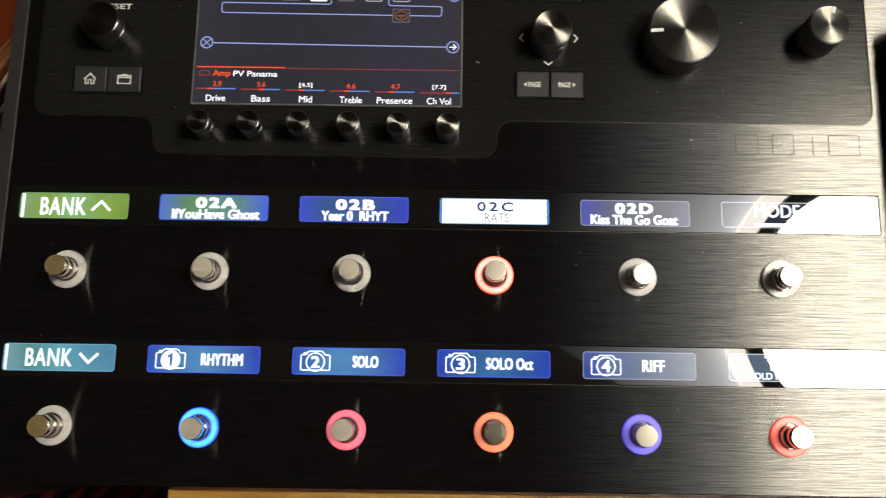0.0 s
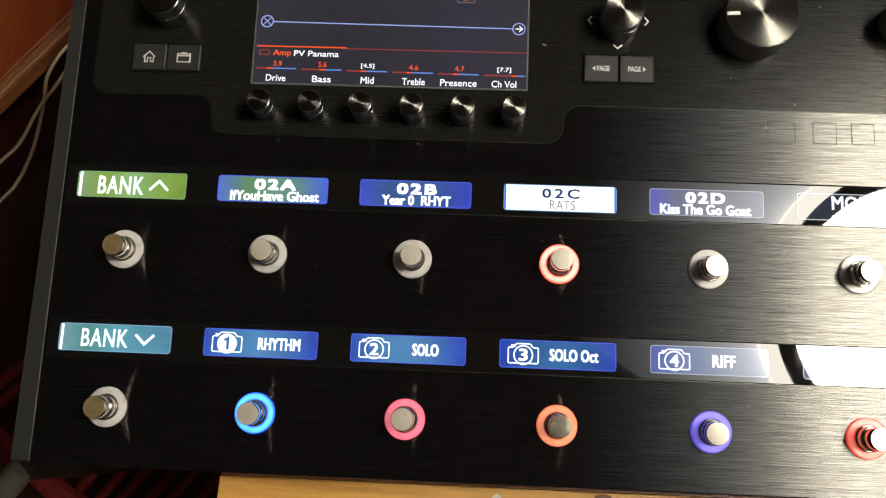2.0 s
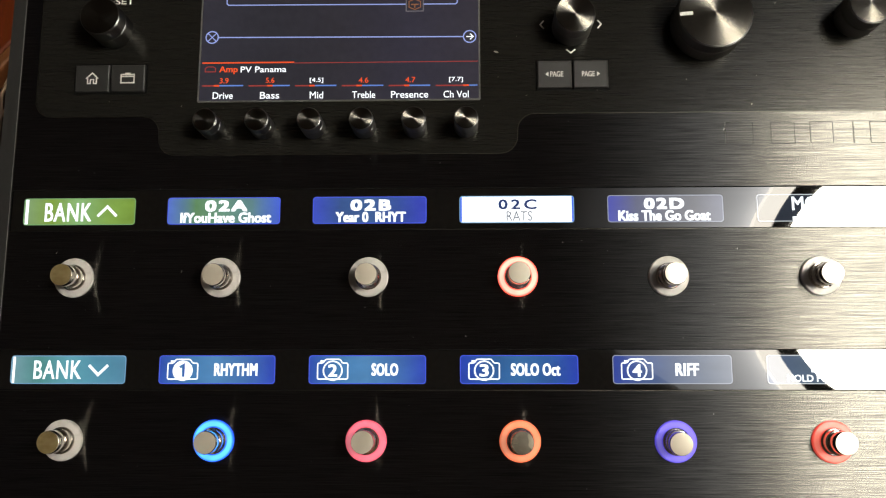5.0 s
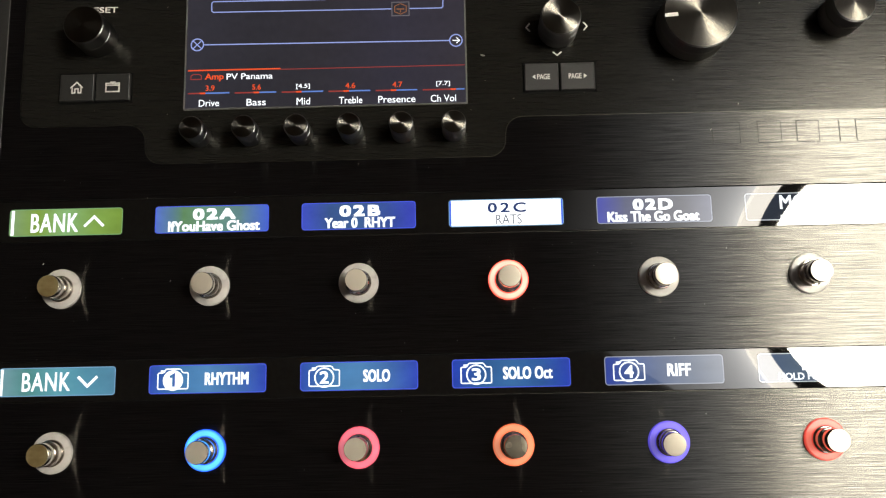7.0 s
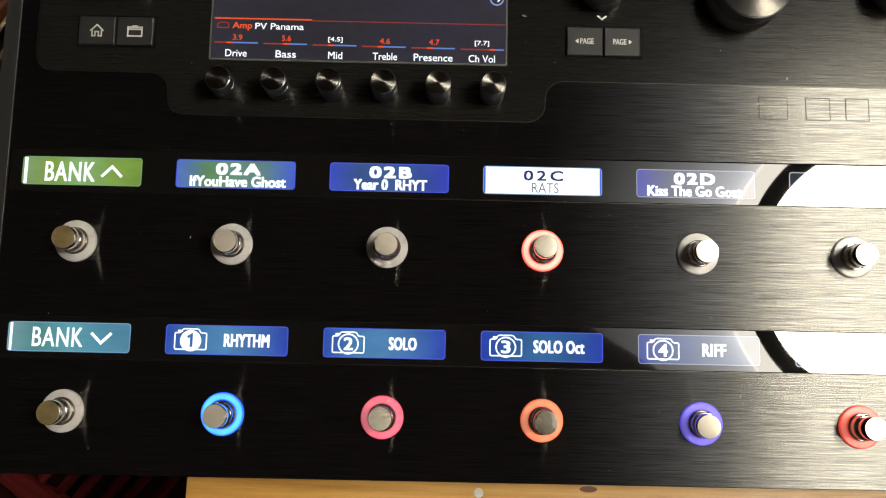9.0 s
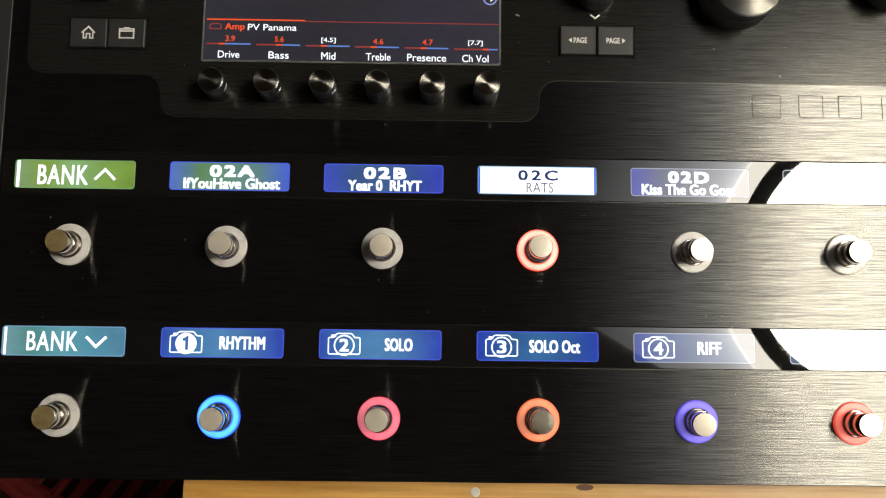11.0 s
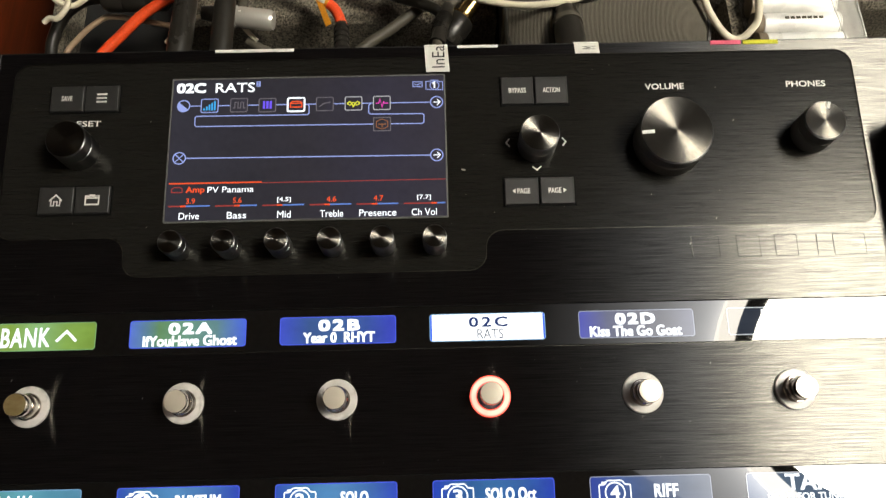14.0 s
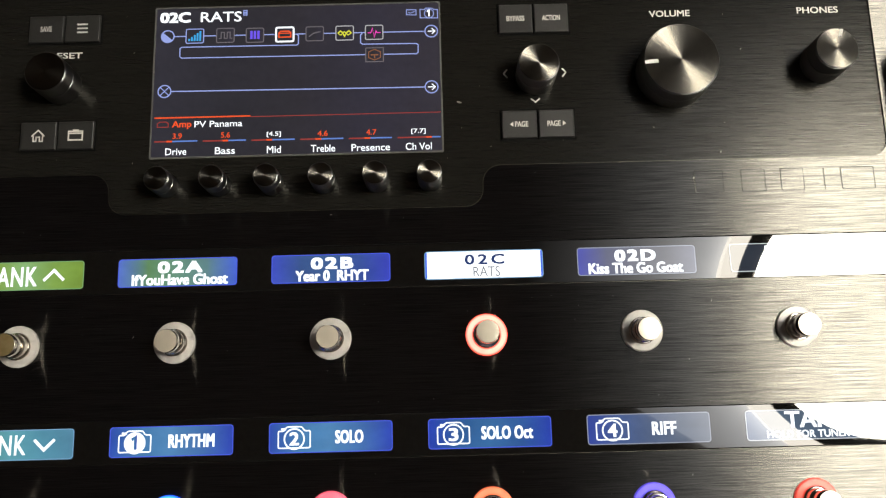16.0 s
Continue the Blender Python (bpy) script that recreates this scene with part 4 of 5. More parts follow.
# expression pedal at the far end
ped = part("expression_pedal", prism(rr(0.4475, 0.5440, -0.125, 0.0945, 0.006), 0.006, 0.022, 0.003), M_RUBBER, device, "black ribbed rubber treadle")
part("pedal_support", box(0.46, 0.53, -0.10, 0.07, -0.001, 0.006), M_BODY, ped)
for k in range(26):
    y = -0.118 + 0.008 * k
    part("tread_rib", box(0.4530, 0.5385, y, y + 0.004, 0.0221, 0.0236, 0.0006), M_RUBBER, ped)

# ---- the bench under the device ----
BENCH_TOP = 0.3838
bench = empty("bench", pose(0.07, -0.30, BENCH_TOP), "small pale bamboo bench under the effects processor", "bench")
BW = 0.47
rows_y = [(0.0, 0.1575, M_WOOD), (0.1592, 0.2350, M_WOOD_STRIP), (0.2354, 0.30, M_WOOD), (0.3004, 0.36, M_WOOD)]
for a, b, mat in rows_y:
    part("plank", box(0.0, BW, a, b, -0.018, 0.0, 0.0005), mat, bench)
for a, b in ((0.03, 0.07), (BW - 0.07, BW - 0.03)):
    part("batten", box(a, b, 0.01, 0.35, -0.034, -0.0182), M_WOOD, bench)
    for y in (0.02, 0.30):
        part("leg", box(a, b, y, y + 0.04, -BENCH_TOP, -0.0342, 0.002), M_WOOD, bench)
part("knot", prism([(0.2000 + 0.0046 * math.cos(k * 0.7), 0.1550 + 0.0016 * math.sin(k * 0.7)) for k in range(9)], -0.0005, 0.0002), M_BENCH_EDGE, bench, "brown knot")
part("joint_strip", box(0.0, BW, 0.1578, 0.1589, -0.018, -0.0025), M_BENCH_EDGE, bench, "thin sunken strip between the planks")
part("nail_head", lathe([(0.0024, -0.0005), (0.0024, 0.0004), (0.0019, 0.0007)], 20), M_PAPER, bench, "pale nail head").location = (0.1453, 0.1522, 0)

# ---- floor things beside it ----
shelf = empty("wooden_plinth", Matrix.Identity(4), "orange-brown wooden plinth with a lighter edge", "plinth")
e0, e1 = pw(-0.262, 0.128, -0.3), pw(-0.130, 0.312, -0.3)
run = (e1 - e0).normalized()
away = Vector((-run.y, run.x, 0)).normalized()
for nm, mat, s0, s1, z0, z1, lab in (("top", M_BENCH, 0.012, 0.75, 0.135, 0.155, ""), ("edge_strip", M_BENCH_EDGE, 0.0, 0.0118, 0.138, 0.156, "lighter brown edge strip"), ("base", M_FLOOR, 0.03, 0.7, 0.0, 0.1348, "dark wooden base")):
    a, b = e0 - run * 0.5, e1 + run * 0.6
    pts = [a + away * s0, b + away * s0, b + away * s1, a + away * s1]
    part(nm, prism([(p.x, p.y) for p in pts], z0, z1, 0.003), mat, shelf, lab)


def cable(name, points, radius, material, label, category="cable", n=10, steps=8, group=""):
    return tagged(part(name, tube(points, radius, n, steps), material, None, smooth=True), label, category, group)


pale = [(-0.30, -0.08, -0.235), (-0.215, 0.0, -0.225), (-0.1702, 0.0491, -0.2), (-0.1513, 0.0725, -0.2), (-0.1396, 0.0981, -0.198), (-0.1305, 0.117, -0.2), (-0.115, 0.150, -0.21), (-0.07, 0.20, -0.24), (-0.04, 0.21, -0.39)]
cable("cable", [pw(*p) for p in pale], 0.0014, M_CABLE_DUSTY, "thin dusty tan cable hanging beside the device", group="pale cables")
pale = [(-0.31, -0.12, -0.235), (-0.205, -0.035, -0.23), (-0.1656, 0.0181, -0.2), (-0.1491, 0.0409, -0.2), (-0.1415, 0.0728, -0.204), (-0.1394, 0.1097, -0.206), (-0.1372, 0.1332, -0.204), (-0.120, 0.165, -0.21), (-0.08, 0.215, -0.25), (-0.045, 0.22, -0.39)]
cable("cable", [pw(*p) for p in pale], 0.0014, M_CABLE_DUSTY, "thin dusty tan cable hanging beside the device", group="pale cables")
for k in range(7):
    a = Vector((-0.36 + 0.012 * k, -0.02 - 0.012 * k, 0.02 + 0.006 * (k % 3)))
    pts = [a, a + Vector((0.07, -0.04, 0.03 + 0.01 * (k % 2))), a + Vector((0.13 + 0.01 * k, -0.10, 0.045)), a + Vector((0.20 + 0.02 * k, -0.16 - 0.01 * k, 0.03)), a + Vector((0.26 + 0.02 * k, -0.27, 0.012))]
    cable("red_rope", pts, 0.0055, M_CORD, "thick red woven rope lying on the floor", "rope", 8, 6, "red ropes")
for k in range(6):
    a = pw(-0.175 + 0.022 * k, -0.235 - 0.004 * (k % 2), -0.37)
    pts = [a + Vector((-0.03, -0.05, -0.03)), a, a + Vector((0.035, 0.045, 0.012)), a + Vector((0.06, 0.09, -0.02))]
    cable("red_rope", pts, 0.0045, M_CORD, "thick red woven rope lying on the floor", "rope", 8, 6, "red ropes")
for dy in (0.0, -0.021):
    pts = [Vector(p) + Vector((0.006, dy, 0)) for p in ((-0.15, 0.0, 0.04), (-0.185, -0.028, 0.085), (-0.207, -0.047, 0.10), (-0.228, -0.077, 0.11), (-0.27, -0.12, 0.07), (-0.31, -0.19, 0.02))]
    cable("red_rope", pts, 0.0050, M_CORD, "thick red woven rope lying on the floor", "rope", 8, 6, "red ropes")
tube_end = empty("stand_leg", Matrix.Identity(4), "black stand leg with a grey felt end", "stand leg")
g0, g1 = pw(-0.135, -0.202, -0.186), pw(-0.100, -0.163, -0.170)
part("felt_sleeve", turned([(0.0085, 0), (0.0092, 0.05), (0.0092, 0.93), (0.008, 1.0)], g0, g1), M_FELT, tube_end, "worn grey felt sleeve", True)
low = Vector((g0.x - 0.15, g0.y - 0.2, 0.012))
part("tube", turned([(0.009, 0), (0.009, 1.0)], low, g0), M_RUBBER, tube_end, "", True)
high = Vector((g1.x + 0.01, g1.y + 0.02, 0.0))
part("strut", turned([(0.009, 0), (0.009, 1.0)], high, g1), M_RUBBER, tube_end, "", True)

# ---- the carpet-lined case behind ----
DECK, LEDGE = 0.322, 0.372
case = empty("road_case", Matrix.Identity(4), "open road case lined with black carpet behind the device", "case")
part("deck", box(-0.042, 0.76, 0.1557, 0.60, 0.30, DECK), M_DEEP, case, "case floor, coloured black for the shade deep in the case")
part("front_wall", box(-0.054, 0.766, 0.146, 0.1555, 0.0, 0.336), M_CARPET, case)
part("back_wall", box(-0.054, 0.766, 0.6002, 0.612, 0.0, 0.46), M_CARPET, case)
part("side_wall", box(-0.054, -0.0422, 0.1557, 0.6, 0.0, 0.345), M_CARPET, case)
part("side_wall", box(0.7605, 0.772, 0.1557, 0.6, 0.0, 0.46), M_CARPET, case)
part("padding_ledge", box(0.045, 0.262, 0.238, 0.598, DECK + 0.0002, LEDGE, 0.008), M_CARPET, case, "padded black carpet ledge")
part("padding_ledge", box(0.268, 0.404, 0.252, 0.598, DECK + 0.0002, LEDGE + 0.004, 0.008), M_CARPET, case, "padded black carpet ledge")
part("padding_ledge", box(0.409, 0.758, 0.240, 0.598, DECK + 0.0002, LEDGE + 0.002, 0.008), M_CARPET, case, "padded black carpet ledge")
part("padding_ledge", box(0.06, 0.25, 0.330, 0.597, LEDGE + 0.0002, LEDGE + 0.03, 0.008), M_CARPET, case, "padded black carpet ledge")


def plug(name, start, end, profile, material, label, extra=(), group=""):
    """A plug: a turned body and further turned parts on the same axis."""
    ob = tagged(part(name, turned(profile, start, end), material, None, smooth=True), label, "plug", group)
    for nm, prof, mat, lab in extra:
        part(nm, turned(prof, start, end), mat, ob, lab, True)
    return ob


TAPER = [(0.0068, 0.0), (0.0095, 0.05), (0.0100, 0.35), (0.0090, 0.72), (0.0062, 0.97), (0.0045, 1.0)]
for x0, x1, r in ((0.067, 0.0722, 0.72), (0.0925, 0.0945, 0.66)):
    plug("jack_plug", pw(x0, 0.1475, -0.047), pw(x1, 0.243, -0.052), [(q * r, h) for q, h in TAPER], M_RUBBER, "large black moulded jack plug in the device's rear", (("sleeve", [(0.0072, -0.05), (0.0072, -0.001)], M_CHROME, "metal sleeve"),), "black jack plugs")
plug("silver_plug", pw(0.080, 0.2215, -0.094), pw(0.1135, 0.2165, -0.094), [(0.0078, 0), (0.0078, 0.25), (0.0068, 0.3), (0.0072, 0.36), (0.0072, 0.93), (0.0060, 1.0)], M_SILVER, "shiny silver connector lying in the case", (("strain_relief", [(0.0045, -0.4), (0.006, -0.02)], M_RUBBER, "black strain relief"),))
cable("red_cable", [pw(*p) for p in ((-0.03, 0.150, -0.095), (0.003, 0.1898, -0.09), (0.0162, 0.2037, -0.088), (0.0314, 0.2178, -0.085), (0.0508, 0.230, -0.083), (0.0669, 0.2381, -0.082), (0.0848, 0.2506, -0.082), (0.111, 0.2500, -0.084), (0.1337, 0.2367, -0.086), (0.145, 0.2293, -0.088), (0.1544, 0.2215, -0.09), (0.1589, 0.211, -0.092))], 0.0035, M_CABLE_RED, "orange-red cable with a black boot", n=14)
boot = plug("strain_relief_boot", pw(0.1582, 0.2125, -0.092), pw(0.1612, 0.1560, -0.082), [(0.0037, 0), (0.0042, 0.1), (0.0046, 1.0)], M_RUBBER, "ribbed black strain relief boot of the red cable")
for k in range(11):
    a, b = pw(0.1582, 0.2125, -0.092), pw(0.1612, 0.1560, -0.082)
    c, e = a.lerp(b, 0.05 + 0.075 * k), a.lerp(b, 0.085 + 0.075 * k)
    part("rib", turned([(0.0044, 0), (0.0051, 0.3), (0.0051, 0.7), (0.0044, 1)], c, e, 16), M_RUBBER, boot, smooth=True)
tape = tagged(part("tape_flag", turned([(0.0039, 0), (0.0041, 0.1), (0.0041, 0.9), (0.0039, 1)], pw(0.1415, 0.2325, -0.087), pw(0.1505, 0.2258, -0.089)), M_TAPE, None, smooth=True), "yellow tape label wrapped round the red cable", "label")
part("paper", turned([(0.0042, 0), (0.0042, 1)], pw(0.1432, 0.2312, -0.0872), pw(0.1490, 0.2269, -0.0888)), M_PAPER, tape, "white paper slip", True)
flag = bmesh.new()
fa = [pw(*p) for p in ((0.1415, 0.2285, -0.0860), (0.1462, 0.2262, -0.0860), (0.1520, 0.2115, -0.090), (0.1482, 0.2105, -0.092))]
top = [flag.verts.new(p) for p in fa]
bot = [flag.verts.new(p - Vector((0, 0, 0.0004))) for p in fa]
flag.faces.new(top), flag.faces.new(bot[::-1])
for k in range(4):
    flag.faces.new((top[k], bot[k], bot[(k + 1) % 4], top[(k + 1) % 4]))
part("tape_tail", flag, M_TAPE, tape)
cable("cream_cable", [pw(*p) for p in ((-0.036, 0.2175, -0.092), (-0.0316, 0.2191, -0.09), (-0.0252, 0.2178, -0.088), (-0.0188, 0.226, -0.086), (-0.0200, 0.2344, -0.084), (-0.0263, 0.2371, -0.083), (-0.0285, 0.2316, -0.086), (-0.0179, 0.228, -0.090), (-0.0067, 0.2333, -0.088), (0.0092, 0.2414, -0.086), (0.0215, 0.2497, -0.085), (0.05, 0.275, -0.085))], 0.0019, M_CABLE_CREAM, "cream cable curled into a small loop")
cable("black_cable", [pw(*p) for p in ((-0.034, 0.150, -0.115), (-0.0388, 0.2016, -0.112), (-0.0379, 0.2164, -0.11), (-0.030, 0.2312, -0.106), (-0.0156, 0.2396, -0.102), (0.0, 0.2400, -0.1))], 0.0040, M_RUBBER, "black cable bending into a cable plug")
plug("cable_plug", pw(-0.0005, 0.2362, -0.097), pw(0.0430, 0.2350, -0.095), [(0.0062, 0), (0.0080, 0.08), (0.0080, 0.30), (0.0072, 0.33), (0.0080, 0.36), (0.0080, 0.66), (0.0072, 0.69), (0.0080, 0.72), (0.0080, 0.95), (0.006, 1.0)], M_RUBBER, "black ribbed cable connector lying in the case")
cable("grey_cable", [pw(*p) for p in ((-0.042, 0.160, -0.115), (-0.0306, 0.2014, -0.112), (-0.0208, 0.216, -0.11), (-0.0086, 0.2265, -0.108), (0.0025, 0.2306, -0.108), (0.03, 0.2290, -0.115), (0.05, 0.2260, -0.118))], 0.0019, M_CABLE_DUSTY, "thin dusty grey cable lying in the case", group="grey cables")
cable("grey_cable", [pw(*p) for p in ((0.148, 0.172, -0.104), (0.1702, 0.1971, -0.1), (0.1888, 0.210, -0.098), (0.2069, 0.2232, -0.096), (0.2150, 0.2300, -0.098))], 0.0037, M_CABLE_GREY, "thick dark grey cable lying in the case", n=14, group="grey cables")
cable("grey_cable", [pw(*p) for p in ((0.1300, 0.2600, -0.092), (0.1596, 0.2469, -0.09), (0.1932, 0.2291, -0.087), (0.219, 0.2181, -0.085), (0.2260, 0.2090, -0.09))], 0.0036, M_RUBBER, "thick black cable lying in the case", n=14, group="grey cables")
cable("pale_cable", [pw(*p) for p in ((0.040, 0.2080, -0.105), (0.052, 0.2180, -0.100), (0.066, 0.2235, -0.098), (0.084, 0.2230, -0.100), (0.100, 0.2100, -0.108))], 0.0016, M_CABLE_CREAM, "thin cream cable lying behind the black plugs")
cable("grey_cable", [pw(*p) for p in ((0.0931, 0.2115, -0.11), (0.102, 0.2060, -0.111), (0.1086, 0.2027, -0.112), (0.125, 0.190, -0.114))], 0.0034, M_CABLE_GREY, "thin grey cable lying in the case", group="grey cables")
cable("grey_cable", [pw(*p) for p in ((0.0885, 0.2250, -0.1), (0.0909, 0.229, -0.098), (0.0979, 0.2418, -0.09), (0.1088, 0.2525, -0.088), (0.13, 0.270, -0.088))], 0.0030, M_CABLE_GREY, "thin grey cable lying in the case", group="grey cables")
GOLD = [(0.0070, 0), (0.0092, 0.04), (0.0092, 0.26), (0.0080, 0.30), (0.0076, 0.46), (0.0092, 0.5), (0.0095, 0.7), (0.0088, 0.74), (0.0088, 1.0)]
plug("gold_plug", pw(0.2195, 0.2235, -0.070), pw(0.2065, 0.2410, -0.066), GOLD, M_GOLD, "shiny gold-plated plug lying in the case", group="gold plugs")
plug("gold_plug", pw(0.2370, 0.2130, -0.089), pw(0.2560, 0.2390, -0.086), [(0.0078, 0), (0.0080, 0.04), (0.0056, 0.08), (0.0052, 0.5), (0.0066, 0.55), (0.0066, 0.72), (0.005, 0.8), (0.005, 1.0)], M_GOLD, "shiny gold-plated plug lying in the case", (("black_barrel", [(0.0085, -0.62), (0.0098, -0.5), (0.0098, -0.08), (0.0086, -0.01)], M_RUBBER, "black plug barrel"),), "gold plugs")
ear = cable("ear_monitor_cable", [pw(*p) for p in ((0.290, 0.285, -0.068), (0.2519, 0.2357, -0.067), (0.2388, 0.2175, -0.064), (0.2277, 0.2036, -0.06), (0.2229, 0.1937, -0.058), (0.2206, 0.1840, -0.055), (0.2200, 0.1500, -0.045))], 0.0032, M_CABLE_GREY, "dark grey cable with a ribbed strain relief")
part("boot", turned([(0.0036, 0), (0.0042, 0.2), (0.0046, 0.9), (0.0050, 1.0)], pw(0.2277, 0.2036, -0.06), pw(0.2203, 0.1740, -0.0525)), M_RUBBER, ear, "black boot", True)
for k in range(9):
    u = 0.30 + 0.055 * k
    a, b = (pw(0.2277, 0.2036, -0.06).lerp(pw(0.2203, 0.1780, -0.0535), u + d) for d in (0.0, 0.034))
    part("strain_rib", turned([(0.0046, 0), (0.0052, 0.3), (0.0052, 0.7), (0.0046, 1)], a, b, 16), M_RUBBER, ear, smooth=True)
cable("cream_cable", [pw(*p) for p in ((0.205, 0.245, -0.075), (0.2229, 0.2254, -0.066), (0.24, 0.2098, -0.058), (0.2571, 0.2024, -0.055), (0.2812, 0.1991, -0.053), (0.3057, 0.2013, -0.05), (0.3237, 0.2093, -0.048), (0.3369, 0.221, -0.048), (0.348, 0.245, -0.05))], 0.0021, M_CABLE_CREAM, "cream cable looping over the black pouch", group="cream cables")
cable("cream_cable", [pw(*p) for p in ((0.362, 0.250, -0.05), (0.3727, 0.2263, -0.052), (0.382, 0.2141, -0.056), (0.3891, 0.200, -0.064), (0.3997, 0.1869, -0.07), (0.4079, 0.1828, -0.07), (0.4154, 0.1877, -0.066), (0.4190, 0.1954, -0.062), (0.4200, 0.2200, -0.058))], 0.0023, M_CABLE_CREAM, "cream cable looping beside the battery box", group="cream cables")
plug("mini_plug", pw(0.3012, 0.1475, -0.047), pw(0.2985, 0.2030, -0.058), [(0.0085, 0), (0.0092, 0.15), (0.0088, 0.6), (0.0070, 0.9), (0.0055, 1.0)], M_RUBBER, "black moulded plug in the device's rear", (("collar", [(0.0090, 0.70), (0.0093, 0.72), (0.0090, 0.76)], M_CABLE_GREY, "grey collar"),))
cable("black_cable", [pw(*p) for p in ((0.2985, 0.2015, -0.058), (0.2990, 0.2120, -0.05), (0.3013, 0.2250, -0.05), (0.3059, 0.2450, -0.055), (0.31, 0.29, -0.06))], 0.0038, M_RUBBER, "black cable running over the pouch")


def pouch():
    """A soft zipped pouch: a rounded cushion with a seam and a badge."""
    bm = bmesh.new()
    nu, nv = 36, 14
    cx, cy, hx, hy = 0.328, 0.2160, 0.064, 0.050
    rings = []
    for j in range(nv + 1):
        s = j / nv
        r = math.sin(s * math.pi / 2) if j else 0.02
        h = 0.020 * (1 - r ** 3.2)
        row = []
        for k in range(nu):
            a = 2 * math.pi * k / nu
            c, d = math.cos(a), math.sin(a)
            ex = 0.42
            x = cx + hx * r * math.copysign(abs(c) ** ex, c)
            y = cy + hy * r * math.copysign(abs(d) ** ex, d)
            wob = 0.0018 * noise.noise((x * 40, y * 40, 0))
            row.append(bm.verts.new(pw(x, y, -0.074 + h + wob)))
        rings.append(row)
    low = [bm.verts.new(Vector((v.co.x, v.co.y, LEDGE - 0.02))) for v in rings[-1]]
    rings.append(low)
    for a, b in zip(rings, rings[1:]):
        for k in range(nu):
            bm.faces.new((a[k], b[k], b[(k + 1) % nu], a[(k + 1) % nu]))
    bm.faces.new(rings[0])
    bm.faces.new(low[::-1])
    bmesh.ops.recalc_face_normals(bm, faces=bm.faces)
    seam = [v.co.copy() for v in rings[-2]]
    ob = tagged(part("pouch", bm, M_FABRIC, None, smooth=True), "soft black ribbed nylon zip pouch in the case", "pouch")
    part("seam", tube(seam + seam[:1], 0.0016, 8, 0), M_RUBBER, ob, "black piped seam", True)
    m = Matrix.Translation(pw(0.3270, 0.2098, -0.0512)) @ pose(0, 0, 0, 7, 0, 13)
    b = prism(rr(-0.022, 0.022, -0.0058, 0.0058, 0.005), -0.004, 0.0012, 0.0005)
    bmesh.ops.transform(b, matrix=m, verts=b.verts)
    badge = part("badge", b, M_RUBBER, ob, "black rubber badge")
    for k in range(5):
        w = box(-0.018 + 0.0075 * k, -0.0125 + 0.0075 * k, -0.003, 0.003, 0.0012, 0.0016)
        bmesh.ops.transform(w, matrix=m, verts=w.verts)
        part("badge_mark", w, M_WHITE_MARK, badge)


pouch()

# clear box of batteries
bat_box = empty("battery_box", Matrix.Identity(4), "clear plastic box holding white batteries", "battery box")
bx0, bx1, by0, by1, bz0, bz1 = 0.4195, 0.4850, 0.168, 0.252, LEDGE + 0.0145, LEDGE + 0.036
part("tray", box(bx0, bx1, by0, by1, bz0, bz0 + 0.001), M_CLEAR, bat_box)
part("box_side", box(bx1 - 0.001, bx1, by0, by1, bz0 + 0.0011, bz1), M_CLEAR, bat_box).visible_shadow = False
part("box_end", box(bx0, bx1 - 0.0011, by0, by0 + 0.001, bz0 + 0.0011, bz1), M_CLEAR, bat_box).visible_shadow = False
lid = bmesh.new()
vs = [lid.verts.new(v) for v in ((0.4730, by0 + 0.001, bz1), (bx1 + 0.004, by0 + 0.001, bz1 - 0.004), (bx1 - 0.004, by1, bz1 - 0.004), (0.464, by1, bz1))]
lid.faces.new(vs)
ex = bmesh.ops.extrude_face_region(lid, geom=list(lid.faces))
bmesh.ops.translate(lid, vec=(0, 0, 0.0008), verts=[v for v in ex["geom"] if isinstance(v, bmesh.types.BMVert)])
bmesh.ops.recalc_face_normals(lid, faces=lid.faces)
part("lid", lid, M_CLEAR, bat_box, "clear hinged lid").visible_shadow = False
part("packing", box(0.412, 0.49, 0.170, 0.2385, DECK + 0.0002, LEDGE + 0.0143), M_CARPET, case, "black carpet block")
for k in range(5):
    y = by0 + 0.0085 + 0.0151 * k
    z = bz0 + 0.0085
    bat = tagged(part("battery", turned([(0.0068, 0), (0.0072, 0.01), (0.0072, 0.985), (0.0066, 1.0)], (0.4275, y, z), (0.4765, y, z)), M_BATTERY, None, smooth=True), "white wrapped battery lying in the clear box", "battery", "batteries")
    part("end_cap", turned([(0.0070, 0), (0.0074, 0.1), (0.0074, 0.9), (0.0062, 1.0)], (0.4273, y, z), (0.4212, y, z)), M_BATTERY_END, bat, "brown end cap", True)
    part("print_bar", turned([(0.00725, 0), (0.00725, 1)], (0.4750, y, z), (0.4754, y, z)), M_CABLE_GREY, bat)
for k in range(7):
    y, z = by0 + 0.0085 + 0.0151 * 2, bz0 + 0.0085 + 0.00722
    part("print_mark", box(0.4400 + 0.0036 * k, 0.4426 + 0.0036 * k, y - 0.0012, y + 0.0006, z - 0.0006, z + 0.0001), M_FELT, bat_box)


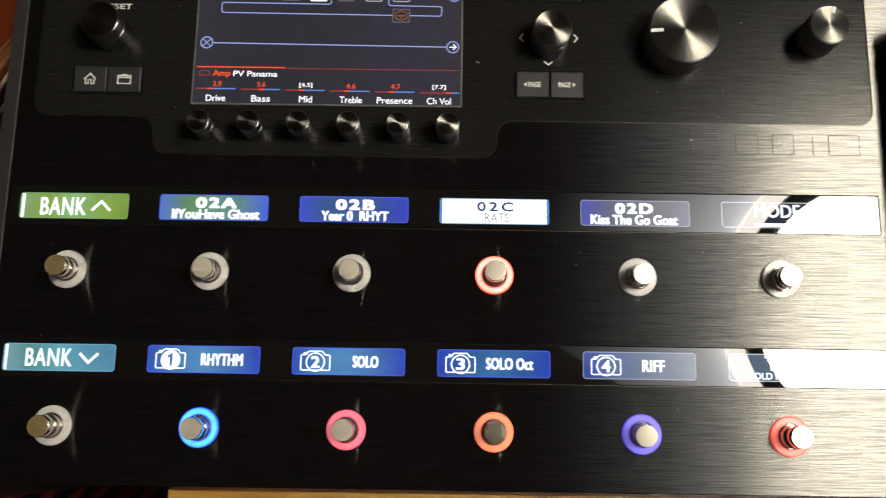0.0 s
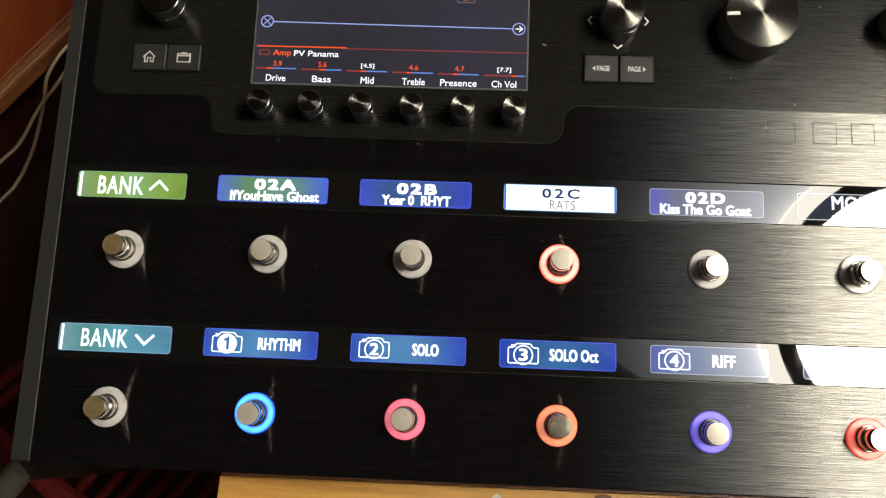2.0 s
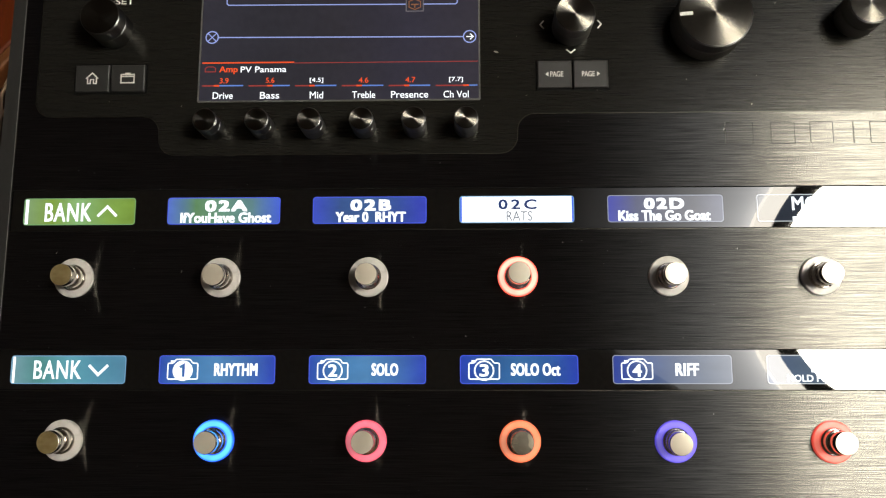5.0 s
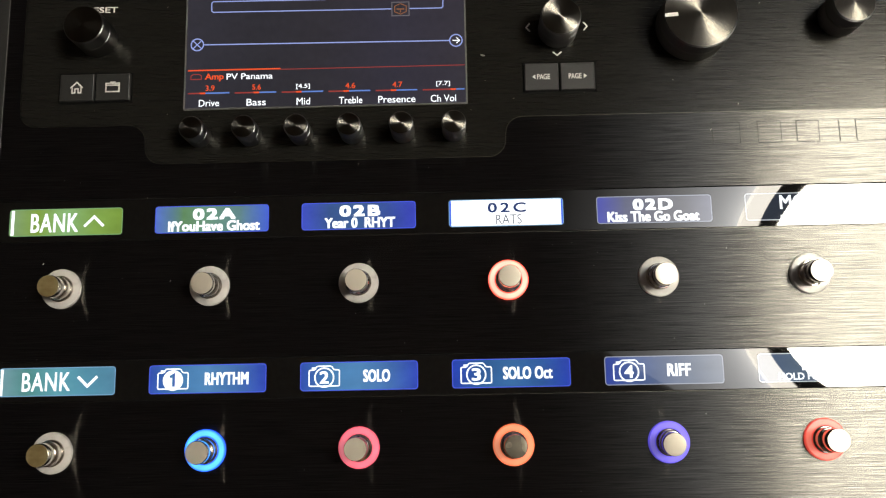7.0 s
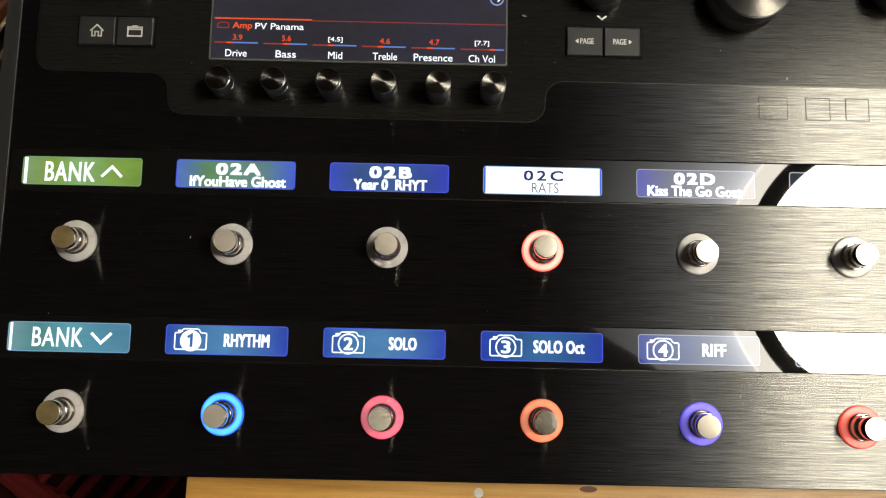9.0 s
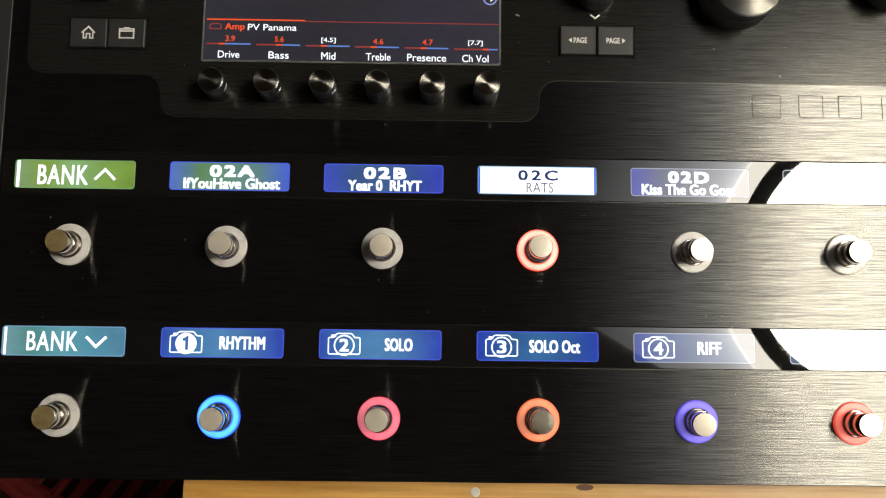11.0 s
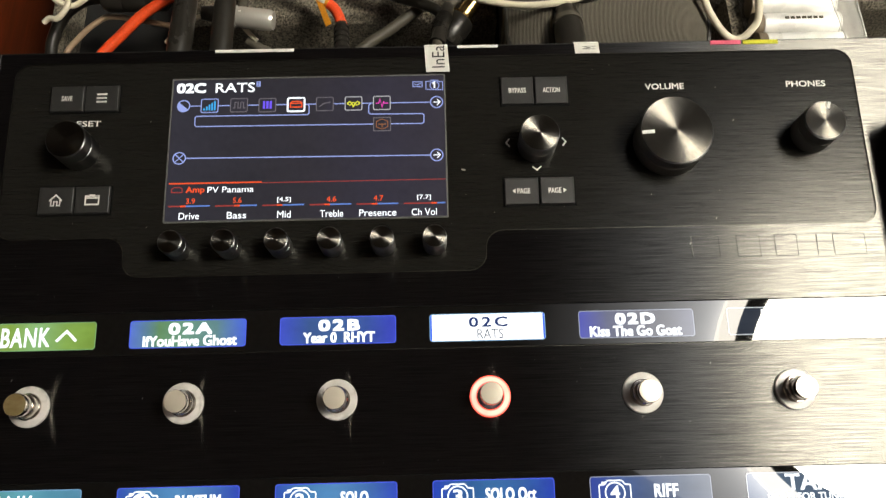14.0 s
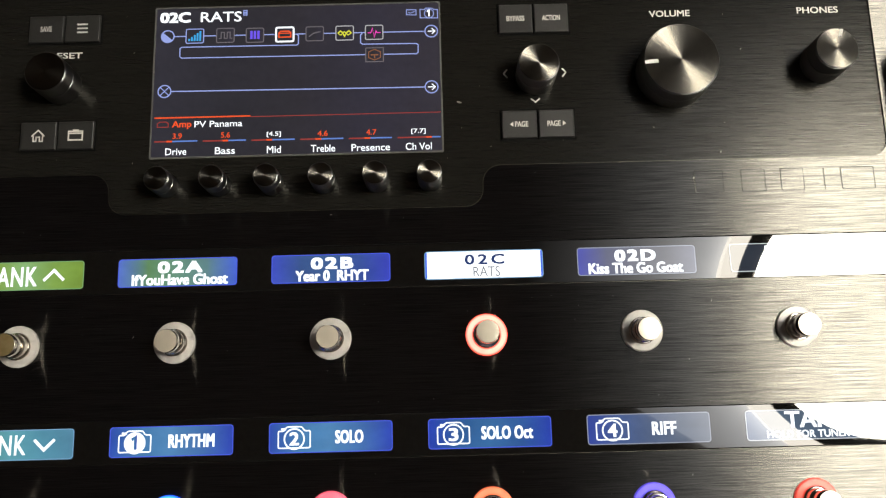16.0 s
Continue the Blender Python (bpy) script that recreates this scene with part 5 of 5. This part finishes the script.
# ---- paper labels along the back edge ----
def paper_label(name, x0, x1, y0, text, label):
    bm = bmesh.new()
    prof = [(y0, 0.0009), (y0 + 0.004, 0.0006), (0.1400, 0.0006), (0.1425, 0.0008), (0.1442, -0.001), (0.1450, -0.008)]
    skew = (x1 - x0) * 0.09
    up = [[bm.verts.new((x + skew * (0.145 - y) / 0.02, y, z)) for y, z in prof] for x in (x0, x1)]
    dn = [[bm.verts.new((v.co.x, v.co.y - 0.00005, v.co.z - 0.0003)) for v in row] for row in up]
    for k in range(len(prof) - 1):
        bm.faces.new((up[0][k], up[1][k], up[1][k + 1], up[0][k + 1]))
        bm.faces.new((dn[0][k], dn[0][k + 1], dn[1][k + 1], dn[1][k]))
        for s in (0, 1):
            bm.faces.new((up[s][k], up[s][k + 1], dn[s][k + 1], dn[s][k]))
    bm.faces.new((up[0][0], dn[0][0], dn[1][0], up[1][0]))
    bmesh.ops.recalc_face_normals(bm, faces=bm.faces)
    ob = tagged(part(name, bm, M_PAPER, None), label, "label")
    ob.matrix_world = PANEL
    if text:
        part("lettering", words(text, x0 + (x1 - x0) * 0.34, x0 + (x1 - x0) * 0.88, y0 + 0.0022, 0.1425 if len(text) > 1 else 0.1405, 0.00095, 0.0, 1), M_LABEL_INK, ob)
    return ob


paper_label("paper_label", 0.2128, 0.2250, 0.1276, "InEa", "white paper cable label folded over the rear edge")
paper_label("paper_label", 0.2912, 0.3040, 0.1366, "M", "white paper cable label folded over the rear edge")
for nm, x0, x1, y0, mat, lab in (("rear_sticker", 0.104, 0.145, 0.1410, M_PAPER, "narrow white paper sticker on the rear edge"), ("rear_sticker", 0.2302, 0.2515, 0.1412, M_PAPER, "narrow white paper sticker on the rear edge"), ("rear_sticker", 0.3630, 0.3790, 0.1404, M_PINK_STICKER, "pink paper sticker on the rear edge"), ("rear_sticker", 0.3800, 0.3985, 0.1404, M_YELLOW_STICKER, "yellow paper sticker on the rear edge")):
    ob = tagged(part(nm, box(x0, x1, y0, 0.1427, 0.0002, 0.0005), mat, None), lab, "sticker", "rear stickers")
    ob.matrix_world = PANEL

# dust lying on the panel
dust = bmesh.new()
rng = random.Random(11)
for k in range(150):
    x, y, r = rng.uniform(0.0, 0.45), rng.uniform(-0.14, 0.14), rng.uniform(0.00010, 0.00026)
    if any(a < x < b and c < y < d2 for a, b, c, d2 in STRIPS.values()) or (SX < x < SX + 0.142 and SY < y < SY + 0.08):
        continue
    if rng.random() < 0.15:
        a, ln = rng.uniform(0, 3.14), rng.uniform(0.0005, 0.0012)
        pts = [(x, y), (x + ln * math.cos(a), y + ln * math.sin(a)), (x + ln * math.cos(a) - 0.0002, y + ln * math.sin(a) + 0.0002), (x - 0.0002, y + 0.0002)]
    else:
        pts = [(x + r * rng.uniform(0.6, 1.2) * math.cos(b), y + r * rng.uniform(0.6, 1.2) * math.sin(b)) for b in (0, 1.05, 2.1, 3.14, 4.2, 5.2)]
    dust.faces.new([dust.verts.new((px, py, 0.0003)) for px, py in pts])
for x, y, a, b, t in ((0.2314, 0.0734, 0.0013, 0.0005, -0.3), (0.3413, 0.0326, 0.0007, 0.00035, 1.0)):
    dust.faces.new([dust.verts.new((x + a * math.cos(k) * math.cos(t) - b * math.sin(k) * math.sin(t), y + a * math.cos(k) * math.sin(t) + b * math.sin(k) * math.cos(t), 0.0003)) for k in (0, 0.9, 1.8, 2.7, 3.6, 4.5, 5.4)])
ob = tagged(part("dust", dust, M_DUST, None), "fine pale dust specks on the black panel", "dust", kind="stuff")
ob.matrix_world = PANEL
